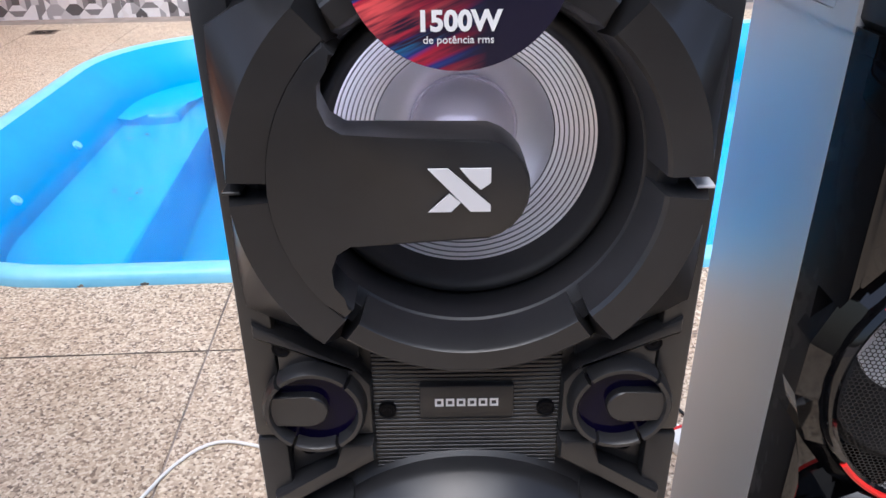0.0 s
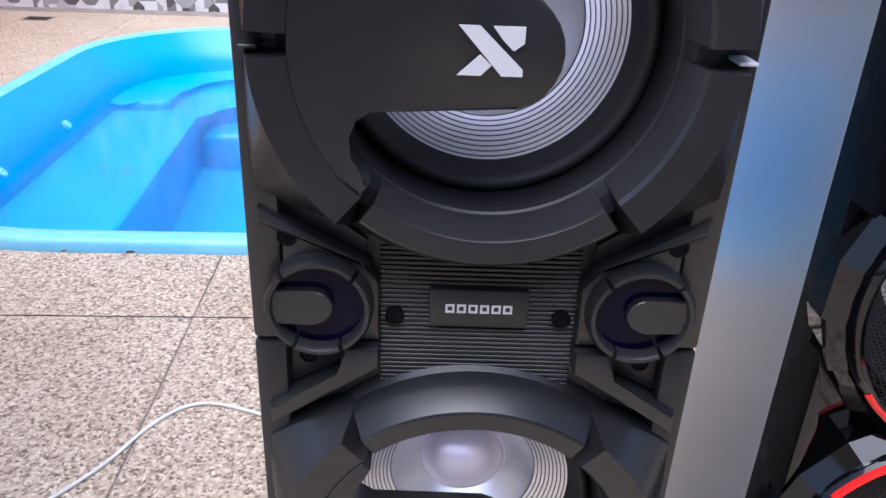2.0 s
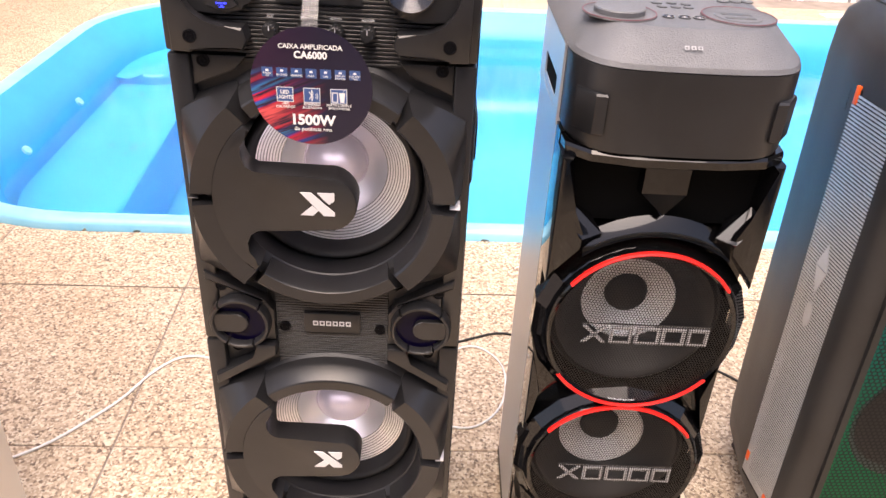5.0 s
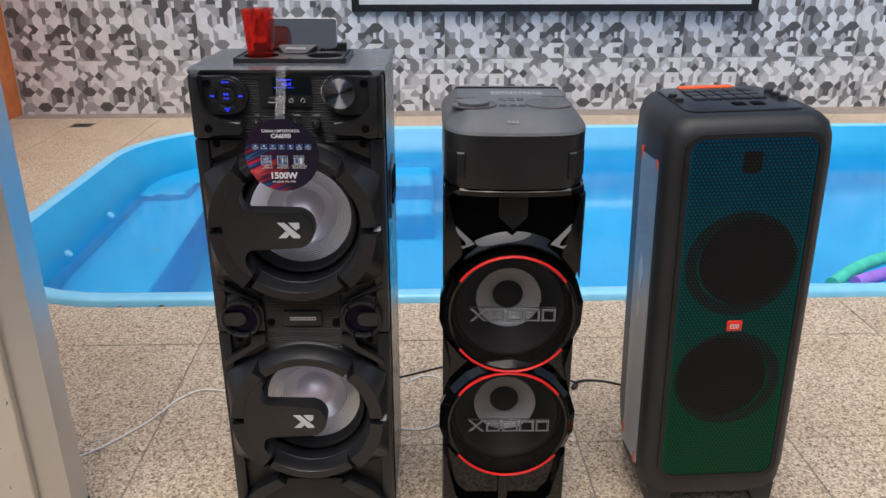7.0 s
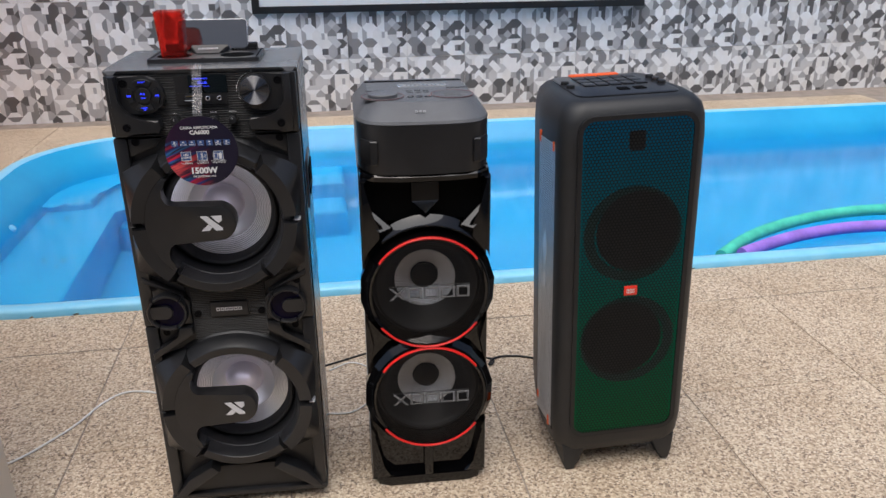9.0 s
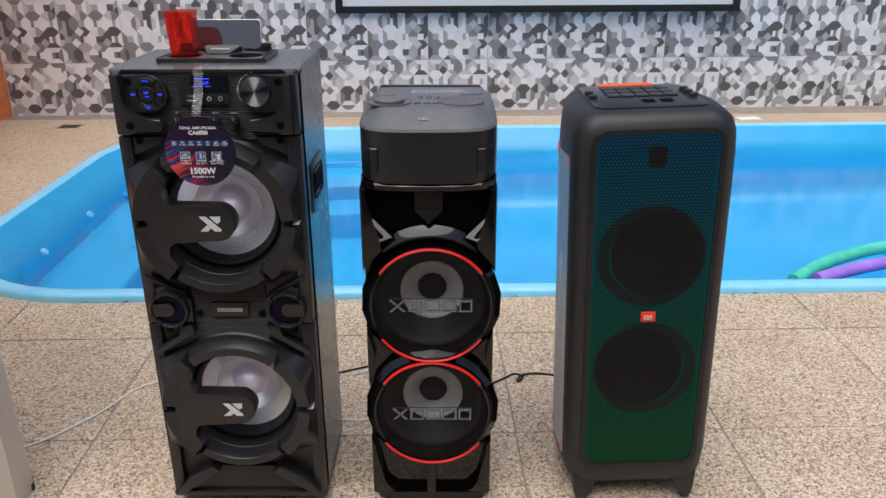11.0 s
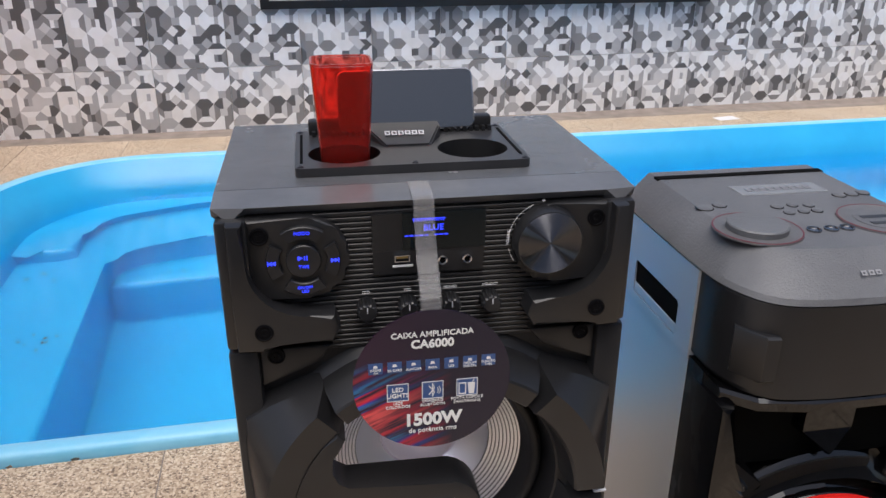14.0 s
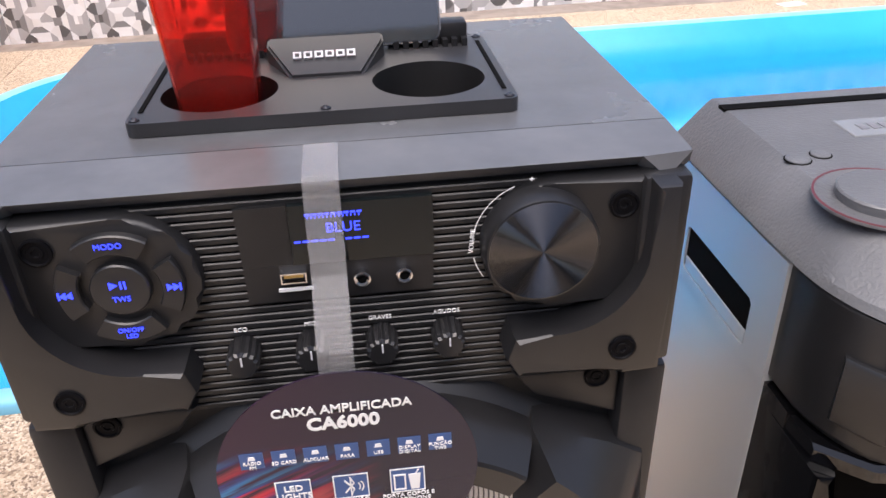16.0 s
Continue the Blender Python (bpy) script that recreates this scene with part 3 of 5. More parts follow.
def tower_speaker():
    ob = thing("tower_speaker", "tall black twin-woofer party speaker with cup tray standing on stone floor", "speaker")
    cab = bmesh.new()
    box(cab, -0.204, 0.204, 0.03, 0.302, 0.03, 1.1385)
    cab.faces.ensure_lookup_table()
    bmesh.ops.delete(cab, geom=[f for f in cab.faces if f.calc_center_median().z > 1.13 or f.calc_center_median().y < 0.031], context="FACES")
    part("cabinet", cab, VINYL, ob, "black wood-grain vinyl cabinet")
    cups = [circle(-0.075, 0.126, 0.0385, 40), circle(0.065, 0.126, 0.0385, 40)]
    top = part("top_panel", holed([(-0.204, 0.0475), (0.204, 0.0475), (0.204, 0.302), (-0.204, 0.302)], cups, 0.0, 0.014), VINYL, ob, "flat black vinyl top")
    top.matrix_basis = pose(0, 0, 1.152, -90)
    # the lip runs forward to a straight edge and folds down into a pointed facet at either end
    bm = bmesh.new()
    half = [(0.0, 0.0465, 1.152), (0.204, 0.0465, 1.152), (0.2035, 0.002, 1.15), (0.1875, -0.0045, 1.137), (0.1725, -0.003, 1.1505), (0.0, -0.003, 1.1505)]
    for s in (-1, 1):
        tv = [bm.verts.new((s * x, y, z)) for x, y, z in half]
        lv = [bm.verts.new((s * x, max(y, 0.004) + 0.001, z - 0.0085)) for x, y, z in half]
        bm.faces.new((tv[0], tv[1], tv[2], tv[4], tv[5]))
        bm.faces.new((tv[2], tv[3], tv[4]))
        bm.faces.new(lv[::-1])
        for i in range(5):
            bm.faces.new((tv[i], lv[i], lv[i + 1], tv[i + 1]))
    bmesh.ops.remove_doubles(bm, verts=bm.verts[:], dist=1e-6)
    part("top_bezel", bm, LIP_SHEEN, ob, "satin black sloping front lip with cut corners, greyed for sky sheen", 12)
    holes = [circle(0, 0.813, 0.19, 64), circle(0, 0.322, 0.19, 64)]
    part("baffle", holed([(-0.198, 0.03), (0.198, 0.03), (0.198, 1.141), (-0.198, 1.141)], holes, 0.008, 0.03), BLACK, ob, "black moulded front board")
    for s in (-1, 1):
        for z0, z1 in ((0.03, 0.543), (0.546, 1.006), (1.009, 1.1415)):
            x0, x1 = sorted((s * 0.172, s * 0.201))
            part("side_trim", boxed(x0, x1, -0.012, 0.032, z0, z1, bevel=0.004), BLACK_SATIN, ob, "", 30)
    for cz in (0.813, 0.322):
        add_woofer(ob, cz)
    # middle band
    rib = bmesh.new()
    prism(rib, [(-0.0885, -0.0018), (0.0885, -0.0018), (0.0885, 0.0018), (-0.0885, 0.0018)], 0.002, 0.009, bevel=0.0007, seg=1)
    first = part("rib", rib, BLACK, ob)
    first.location = (0.0, 0, 0.484)
    for i in range(1, 38):
        r = new("rib", first.data)
        r.parent = ob
        r.location = (0.0, 0, 0.484 + i * 0.0048)
    part("name_plate", boxed(-0.0445, 0.0445, -0.004, 0.008, 0.558, 0.596, bevel=0.002), BLACK, ob, "small raised black plate", 30)
    blocks("brand_mark", 0.001, -0.0042, 0.5775, 0.062, 0.0085, 6, SILVER, ob, "pale silver lettering block", 0.78)
    for x in (-0.0755, 0.0755):
        bolt(ob, x, -0.0005, 0.566)
    for s in (-1, 1):
        c = 0.0
        f = lambda poly: [(c + s * x, z) for x, z in (poly if s > 0 else poly[::-1])]
        part("tweeter_plate", plated(f([(0.1715, 0.546), (0.1715, 0.659), (0.165, 0.657), (0.122, 0.637), (0.1, 0.62), (0.0885, 0.604), (0.0885, 0.546)]), -0.012, 0.01, bevel=0.004), BLACK_SATIN, ob, "", 30)
        part("strut", plated(f([(0.189, 0.676), (0.189, 0.66), (0.12, 0.632), (0.096, 0.62), (0.1, 0.626)]), -0.017, 0.01, bevel=0.003), BLACK_SATIN, ob, "", 30)
        part("strut", plated(f([(0.0885, 0.543), (0.0885, 0.522), (0.189, 0.456), (0.189, 0.478), (0.122, 0.513), (0.122, 0.543)]), -0.022, 0.01, bevel=0.004), BLACK_SATIN, ob, "", 30)
        part("strut", plated(f([(0.09, 0.135), (0.07, 0.118), (0.182, 0.036), (0.189, 0.05), (0.15, 0.1)]), -0.028, 0.01, bevel=0.004), BLACK_SATIN, ob, "", 30)
        part("pocket_plate", plated(f([(0.119, 0.543), (0.119, 0.517), (0.172, 0.489), (0.172, 0.543)]), 0.001, 0.01, bevel=0.002), BLACK, ob, "", 30)
        part("filler_plate", plated(f([(0.1, 0.6), (0.19, 0.6), (0.19, 0.72), (0.172, 0.7), (0.14, 0.668), (0.1, 0.64)]), 0.002, 0.012), BLACK, ob)
        add_tweeter(ob, c + s * 0.1405, 0.585, s).location.y = -0.014
        for x, y, z in ((0.154, -0.0005, 0.5225), (0.166, -0.012, 0.6475)):
            bolt(ob, c + s * x, y, z)
    part("base_plate", boxed(-0.204, 0.204, -0.015, 0.302, 0.028, 0.045, bevel=0.006), BLACK_SATIN, ob, "", 30)
    part("lower_panel", plated([(-0.172, 0.045), (0.172, 0.045), (0.11, 0.12), (-0.11, 0.12)], -0.004, 0.01, bevel=0.003), BLACK, ob, "", 30)
    for x in (-0.165, 0.165):
        for y in (0.05, 0.24):
            w = part("caster", turned([(0.0, -0.012), (0.014, -0.012), (0.015, -0.01), (0.015, 0.01), (0.014, 0.012), (0.0, 0.012)], 0, 0, n=20), BLACK_DEEP, ob, "small black caster wheel", 40)
            w.matrix_basis = pose(x, y, 0.0152, 0, 0, 90)
    # control panel
    rib2 = bmesh.new()
    prism(rib2, [(-0.17, -0.0021), (0.17, -0.0021), (0.17, 0.0021), (-0.17, 0.0021)], 0.002, 0.009, bevel=0.0007, seg=1)
    first = part("rib", rib2, BLACK, ob)
    first.location = (0, 0, 1.1375)
    for i in range(1, 27):
        r = new("rib", first.data)
        r.parent = ob
        r.location = (0, 0, 1.1375 - i * 0.0054)
    for s in (-1, 1):
        f = lambda poly: [(s * x, z) for x, z in (poly if s > 0 else poly[::-1])]
        surround_arc = [(0.121 - 0.0412 * math.cos(radians(a)), 1.099 + 0.0412 * math.sin(radians(a))) for a in range(90, -91, -10)]
        part("control_pod", plated(f([(0.174, 1.1402), (0.174, 1.0578)] + surround_arc[::-1]), -0.008, 0.01, bevel=0.003), BLACK, ob, "", 30)
        part("wing", plated(f([(0.19, 1.07), (0.19, 1.012), (0.165, 1.011), (0.15, 1.022), (0.1, 1.016), (0.092, 1.03), (0.097, 1.046)] + [(0.12 + 0.0555 * math.sin(radians(a)), 1.1 - 0.0535 * math.cos(radians(a))) for a in range(0, 91, 9)] + [(0.1755, 1.141), (0.19, 1.141)]), -0.024, 0.012, bevel=0.004), BLACK_SATIN, ob, "curved black plastic brow", 30)
        bolt(ob, s * 0.162, -0.008, 1.124)
        bolt(ob, s * 0.164, -0.024, 1.0325)
        part("lug", plated(f([(0.172, 1.004), (0.172, 0.962), (0.115, 0.985), (0.1, 1.004)]), -0.006, 0.01, bevel=0.003), BLACK, ob, "", 30)
        bolt(ob, s * 0.156, -0.006, 0.9965)
    bx, bz = -0.123, 1.0985
    for a0, a1, words in ((55, 125, "MODO"), (-125, -55, "ON/OFF\nLED"), (150, 210, ""), (-30, 30, "")):
        btn = part("button", turned([(0.022, 0.0), (0.0222, -0.004), (0.023, -0.005), (0.0338, -0.005), (0.0345, -0.004), (0.0347, 0.0)], 0, 0, a0=a0, a1=a1, n=16), BLACK_SATIN, ob, "black key with blue glowing print", 30)
        btn.location = (bx, -0.008, bz)
        if words:
            up = 1 if a0 > 0 else -1
            writing(words, 0, -0.0056, up * 0.0284, 0.0047 if up > 0 else 0.004, BLUE_LED, btn)
        else:
            s = 1 if a0 < 0 else -1
            bm = bmesh.new()
            for k in (-1, 0):
                prism(bm, [(s * (0.0288 + k * 0.0034), 0.0022), (s * (0.0288 + k * 0.0034), -0.0022), (s * (0.0322 + k * 0.0034), 0.0)][::s], -0.0062, -0.005)
            x0, x1 = sorted((s * 0.0322, s * 0.0331))
            box(bm, x0, x1, -0.0062, -0.005, -0.0022, 0.0022)
            part("arrow_mark", bm, BLUE_LED, btn)
    btn = part("button", turned([(0.0165, 0.0), (0.0163, -0.004), (0.0155, -0.005), (0.0, -0.0055)], 0, 0, n=32), BLACK_SATIN, ob, "round black play key with blue print", 30)
    btn.location = (bx, -0.008, bz)
    writing("TWS", 0, -0.006, -0.005, 0.0047, BLUE_LED, btn)
    bm = bmesh.new()
    prism(bm, [(-0.005, 0.0062), (-0.005, 0.0016), (-0.0005, 0.0039)], -0.0062, -0.0052)
    for x in (0.0008, 0.003):
        box(bm, x, x + 0.0009, -0.0062, -0.0052, 0.0016, 0.0062)
    part("play_mark", bm, BLUE_LED, btn)
    part("display", boxed(-0.0285, 0.0525, -0.0025, 0.008, 1.099, 1.1365), SCREEN, ob, "dark glossy display window")
    bm = bmesh.new()
    for k in range(9):
        box(bm, -0.019 + k * 0.0036, -0.0162 + k * 0.0036, -0.0032, -0.0025, 1.1302, 1.1312)
        if k != 5:
            box(bm, -0.0265 + k * 0.0048, -0.023 + k * 0.0048, -0.0032, -0.0025, 1.1135, 1.1144)
    for k in range(14):
        box(bm, -0.018 + k * 0.0022, -0.0173 + k * 0.0022, -0.0032, -0.0025, 1.1284, 1.1296)
    writing("BLUE", 0.0015, -0.0026, 1.1213, 0.0088, BLUE_LED, ob)
    part("display_segments", bm, BLUE_LED, ob, "glowing blue display segments")
    part("socket_plate", boxed(-0.0575, 0.0515, -0.0015, 0.008, 1.0745, 1.0986), BLACK, ob)
    part("blank_plate", boxed(-0.0575, -0.0288, -0.0015, 0.008, 1.0987, 1.1365), BLACK, ob)
    part("usb_socket", holed([(-0.037, 1.088), (-0.022, 1.088), (-0.022, 1.095), (-0.037, 1.095)], [[(-0.036, 1.089), (-0.023, 1.089), (-0.023, 1.094), (-0.036, 1.094)]], -0.0052, 0.0), CHROME, ob, "small metal USB socket")
    part("usb_tongue", boxed(-0.035, -0.024, -0.0045, -0.001, 1.0915, 1.0935), material("gold_contact", (0.7, 0.5, 0.2), 0.3, 1.0), ob)
    part("card_slot", boxed(-0.039, -0.019, -0.0048, -0.003, 1.0828, 1.0845), SILVER, ob)
    for x in (0.0095, 0.034):
        j = part("jack_socket", turned([(0.0048, 0.004), (0.005, -0.006), (0.004, -0.0065), (0.0028, -0.006), (0.0026, 0.003), (0.0, 0.003)], 0, 0, n=20), CHROME, ob, "chrome-ringed jack socket", 40)
        j.location = (x, 0, 1.0875)
        h = part("hole", plated(circle(0, 0, 0.0027, 14), -0.004, 0.001), OPENING_SHADE, j)
    for x, words in ((-0.0655, "ECO"), (-0.0245, "MIC"), (0.0178, "GRAVES"), (0.0585, "AGUDOS")):
        bm = bmesh.new()
        kn = 28
        ring = lambda r0, y: [bm.verts.new(((r0 + (0.0006 if i % 2 else -0.0004)) * math.cos(math.tau * i / kn), y, (r0 + (0.0006 if i % 2 else -0.0004)) * math.sin(math.tau * i / kn))) for i in range(kn)]
        rings = [ring(0.0096, 0.006), ring(0.0092, -0.015), ring(0.0078, -0.017)]
        for p, q in zip(rings, rings[1:]):
            for i in range(kn):
                bm.faces.new((p[i], p[(i + 1) % kn], q[(i + 1) % kn], q[i]))
        bm.faces.new(rings[-1])
        k = part("small_knob", bm, BLACK_SATIN, ob, "small ribbed black knob", 20)
        k.location = (x, 0, 1.0405)
        part("pointer", boxed(-0.0005, 0.0005, -0.0178, -0.017, 0.001, 0.007), SILVER, k)
        writing(words, x, -0.0012, 1.0562, 0.004, WHITE, ob)
    kn = part("volume_knob", turned([(0.0405, 0.004), (0.0398, -0.013), (0.0385, -0.0165), (0.037, -0.017)], 0, 0, n=64), BLACK_SATIN, ob, "large spun-metal volume knob", 40)
    kn.location, kn.scale = (0.1125, -0.008, 1.105), (0.84, 0.84, 0.84)
    part("knob_face", turned([(0.0372 - 0.0005 * k, -0.017 - (0.00034 if k % 2 else 0.0)) for k in range(75)], 0, 0, n=80), KNOB, kn, "brushed dark metal face")
    bm = lathe(bmesh.new(), [(0.0457, -0.0005), (0.0464, -0.0005)], 0, 0, a0=112, a1=178, n=20)
    lathe(bm, [(0.0457, -0.0005), (0.0464, -0.0005)], 0, 0, a0=192, a1=214, n=10)
    part("volume_arc", bm, WHITE, kn)
    writing("+", -0.006, -0.001, 0.047, 0.007, WHITE, kn)
    writing("VOLUME", -0.0462, -0.001, 0.004, 0.0048, WHITE, kn, 84)
    # cup tray on the top
    tray = part("cup_tray", holed(rounded(-0.127, 0.118, 0.075, 0.226, 0.007), cups, 0.0, 0.009), TRAY_BLACK, ob, "black plastic cup and phone tray", 30)
    tray.matrix_basis = pose(0, 0, 1.1615, -90)
    for cx in (-0.075, 0.065):
        wl = part("cup_well", turned([(0.0384, 0.0), (0.037, 0.055), (0.0, 0.056)], 0, 0, n=40), BLACK_DEEP, ob, "deep round cup well", 40)
        wl.matrix_basis = pose(cx, 0.126, 1.1612, -90)
    for x, y in ((-0.1215, 0.081), (0.1125, 0.081), (-0.0045, 0.0805), (-0.1215, 0.22), (0.1125, 0.22)):
        s = part("screw", turned([(0.0034, 0.002), (0.0034, -0.0006), (0.0018, -0.0014), (0.0, -0.0006)], 0, 0, n=14), SCREW, ob)
        s.matrix_basis = pose(x, y, 1.1615, -90)
    for x in (-0.1205, 0.1115):
        # raised black strip paints the shade of a groove
        part("groove_shade", boxed(x - 0.0015, x + 0.0015, 0.094, 0.207, 1.161, 1.1622), OPENING_SHADE, ob)
    bm = bmesh.new()
    v0 = [(-0.029, 0.143, 1.163), (0.021, 0.143, 1.163), (0.038, 0.184, 1.175), (0.038, 0.197, 1.176), (-0.047, 0.197, 1.176), (-0.047, 0.184, 1.175)]
    tv, lv = [bm.verts.new(p) for p in v0], [bm.verts.new((x, y, 1.16)) for x, y, _ in v0]
    bm.faces.new(tv)
    for i in range(6):
        bm.faces.new((tv[i], lv[i], lv[(i + 1) % 6], tv[(i + 1) % 6]))
    bmesh.ops.bevel(bm, geom=[e for e in bm.edges if all(v_ in tv for v_ in e.verts)], offset=0.002, segments=2, affect="EDGES")
    part("tray_badge", bm, TRAY_BLACK, ob, "raised slanting black badge", 30)
    blocks("brand_mark", -0.0045, 0.166, 1.1706, 0.046, 0.0068, 6, SILVER, ob, "pale silver lettering block", 0.78, -66)
    for x0, x1 in ((-0.112, -0.05), (0.042, 0.104)):
        part("phone_rest", boxed(x0, x1, 0.205, 0.223, 1.16, 1.178, bevel=0.003), BLACK, ob, "ribbed black phone rest", 30)
        for k in range(8):
            x = x0 + 0.004 + k * 0.0075
            part("tooth", boxed(x, x + 0.004, 0.197, 0.207, 1.161, 1.167), BLACK, ob)
    # recessed side handles
    for s in (-1, 1):
        x0, x1 = sorted((s * 0.2, s * 0.209))
        part("side_handle", boxed(x0, x1, 0.06, 0.205, 0.8, 0.92, bevel=0.006), BLACK_SATIN, ob, "black plastic side handle cup", 30)
        x0, x1 = sorted((s * 0.2, s * 0.2096))
        # no real hollow: a black block paints the shade under the grip
        part("hollow_shade", boxed(x0, x1, 0.075, 0.19, 0.83, 0.9, bevel=0.012), OPENING_SHADE, ob, "black block for the shaded hollow under the grip", 30)
    return ob


tower_speaker()


def rsquare(c, half, r, z, n=5):
    return [(c[0] + x, c[1] + y, z) for x, y in rounded(-half, half, -half, half, r, n)]


def tumbler():
    bm = bmesh.new()
    c = (-0.0745, 0.126)
    rings = []
    for half, r, z in ((0.021, 0.009, 1.1075), (0.0225, 0.009, 1.11), (0.0275, 0.011, 1.19), (0.0315, 0.013, 1.258), (0.0295, 0.012, 1.258), (0.026, 0.01, 1.19), (0.021, 0.008, 1.12), (0.017, 0.007, 1.118)):
        rings.append([bm.verts.new(p) for p in rsquare(c, half, r, z)])
    for p, q in zip(rings, rings[1:]):
        for i in range(len(p)):
            bm.faces.new((p[i], p[(i + 1) % len(p)], q[(i + 1) % len(p)], q[i]))
    bm.faces.new(rings[0][::-1])
    bm.faces.new(rings[-1])
    ob = thing("tumbler", "clear red acrylic square tumbler standing in the cup well", "cup")
    part("wall", bm, RED_GLASS, ob, "", 50)
    rim = bmesh.new()
    loops = [[rim.verts.new(p) for p in rsquare(c, half, r, z)] for half, r, z in ((0.0317, 0.0132, 1.2584), (0.0317, 0.0132, 1.2605), (0.0293, 0.012, 1.2605), (0.0293, 0.012, 1.2584))]
    for p, q in zip(loops, loops[1:] + loops[:1]):
        for i in range(len(p)):
            rim.faces.new((p[i], p[(i + 1) % len(p)], q[(i + 1) % len(p)], q[i]))
    part("rim", rim, RED_GLASS, ob, "", 50)
    return ob


tumbler()
phone = thing("smartphone", "black smartphone leaning on its side in the speaker tray", "phone")
phone.matrix_world = pose(0.003, 0.1985, 1.1655, -22, 0, 0)
part("phone_body", plated(rounded(-0.08, 0.08, 0, 0.0715, 0.009), 0.0, 0.008, bevel=0.0015), material("phone_frame", (0.35, 0.35, 0.36), 0.25, 1.0), phone, "thin metal phone frame", 30)
part("phone_screen", plated(rounded(-0.0782, 0.0782, 0.0018, 0.0697, 0.0075), -0.0012, 0.0005), PHONE_GLASS, phone, "dark glossy phone screen")

# hanging tag
tag = thing("hang_tag", "round dark printed cardboard tag hanging on a clear plastic strap", "tag", (-0.008, -0.0545, 0.983))
part("tag_disc", disc(0, 0, 0.0768, 0.0, 0.0012, 64), TAG, tag, "dark disc printed with red and blue streaks")
bm = bmesh.new()
path = [(0.098, 0.1698), (0.075, 0.1696), (0.0555, 0.169), (0.0505, 0.1665), (0.046, 0.15), (0.034, 0.118), (0.006, 0.085), (0.0018, 0.06)]
for k in range(len(path) - 1):
    (ya, za), (yb, zb) = path[k], path[k + 1]
    bm.faces.new([bm.verts.new(p) for p in ((-0.0102, ya, za), (0.0098, ya, za), (0.0098, yb, zb), (-0.0102, yb, zb))])
bmesh.ops.remove_doubles(bm, verts=bm.verts[:], dist=1e-5)
bmesh.ops.solidify(bm, geom=bm.faces[:], thickness=0.0006)
part("strap", bm, STRAP, tag, "clear plastic strap")
writing("CAIXA AMPLIFICADA", 0, -0.0006, 0.052, 0.0083, WHITE, tag, 0, 0.00012)
writing("CA6000", 0, -0.0006, 0.0415, 0.0122, WHITE, tag, 0, 0.0004)
writing("1500W", 0, -0.0006, -0.0435, 0.0188, WHITE, tag, 0, 0.0007)
writing("de potência rms", 0, -0.0006, -0.0555, 0.0074, WHITE, tag)
for i, words in enumerate(("RÁDIO\nFM", "SD CARD", "AUXILIAR", "PARA", "USB", "DISPLAY\nDIGITAL", "FUNÇÃO\nTWS")):
    x = -0.0546 + i * 0.0182
    part("icon", plated([(x - 0.0068, 0.0125), (x + 0.0068, 0.0125), (x + 0.0068, 0.0245), (x - 0.0068, 0.0245)], -0.0004, 0.0), ICON, tag)
    part("icon_mark", plated([(x - 0.0022, 0.0195), (x + 0.0022, 0.0195), (x + 0.0016, 0.0222), (x - 0.0016, 0.0222)], -0.0008, 0.0), WHITE, tag)
    writing(words, x, -0.0009, 0.0155, 0.0034, WHITE, tag)
large = set(tag.children)
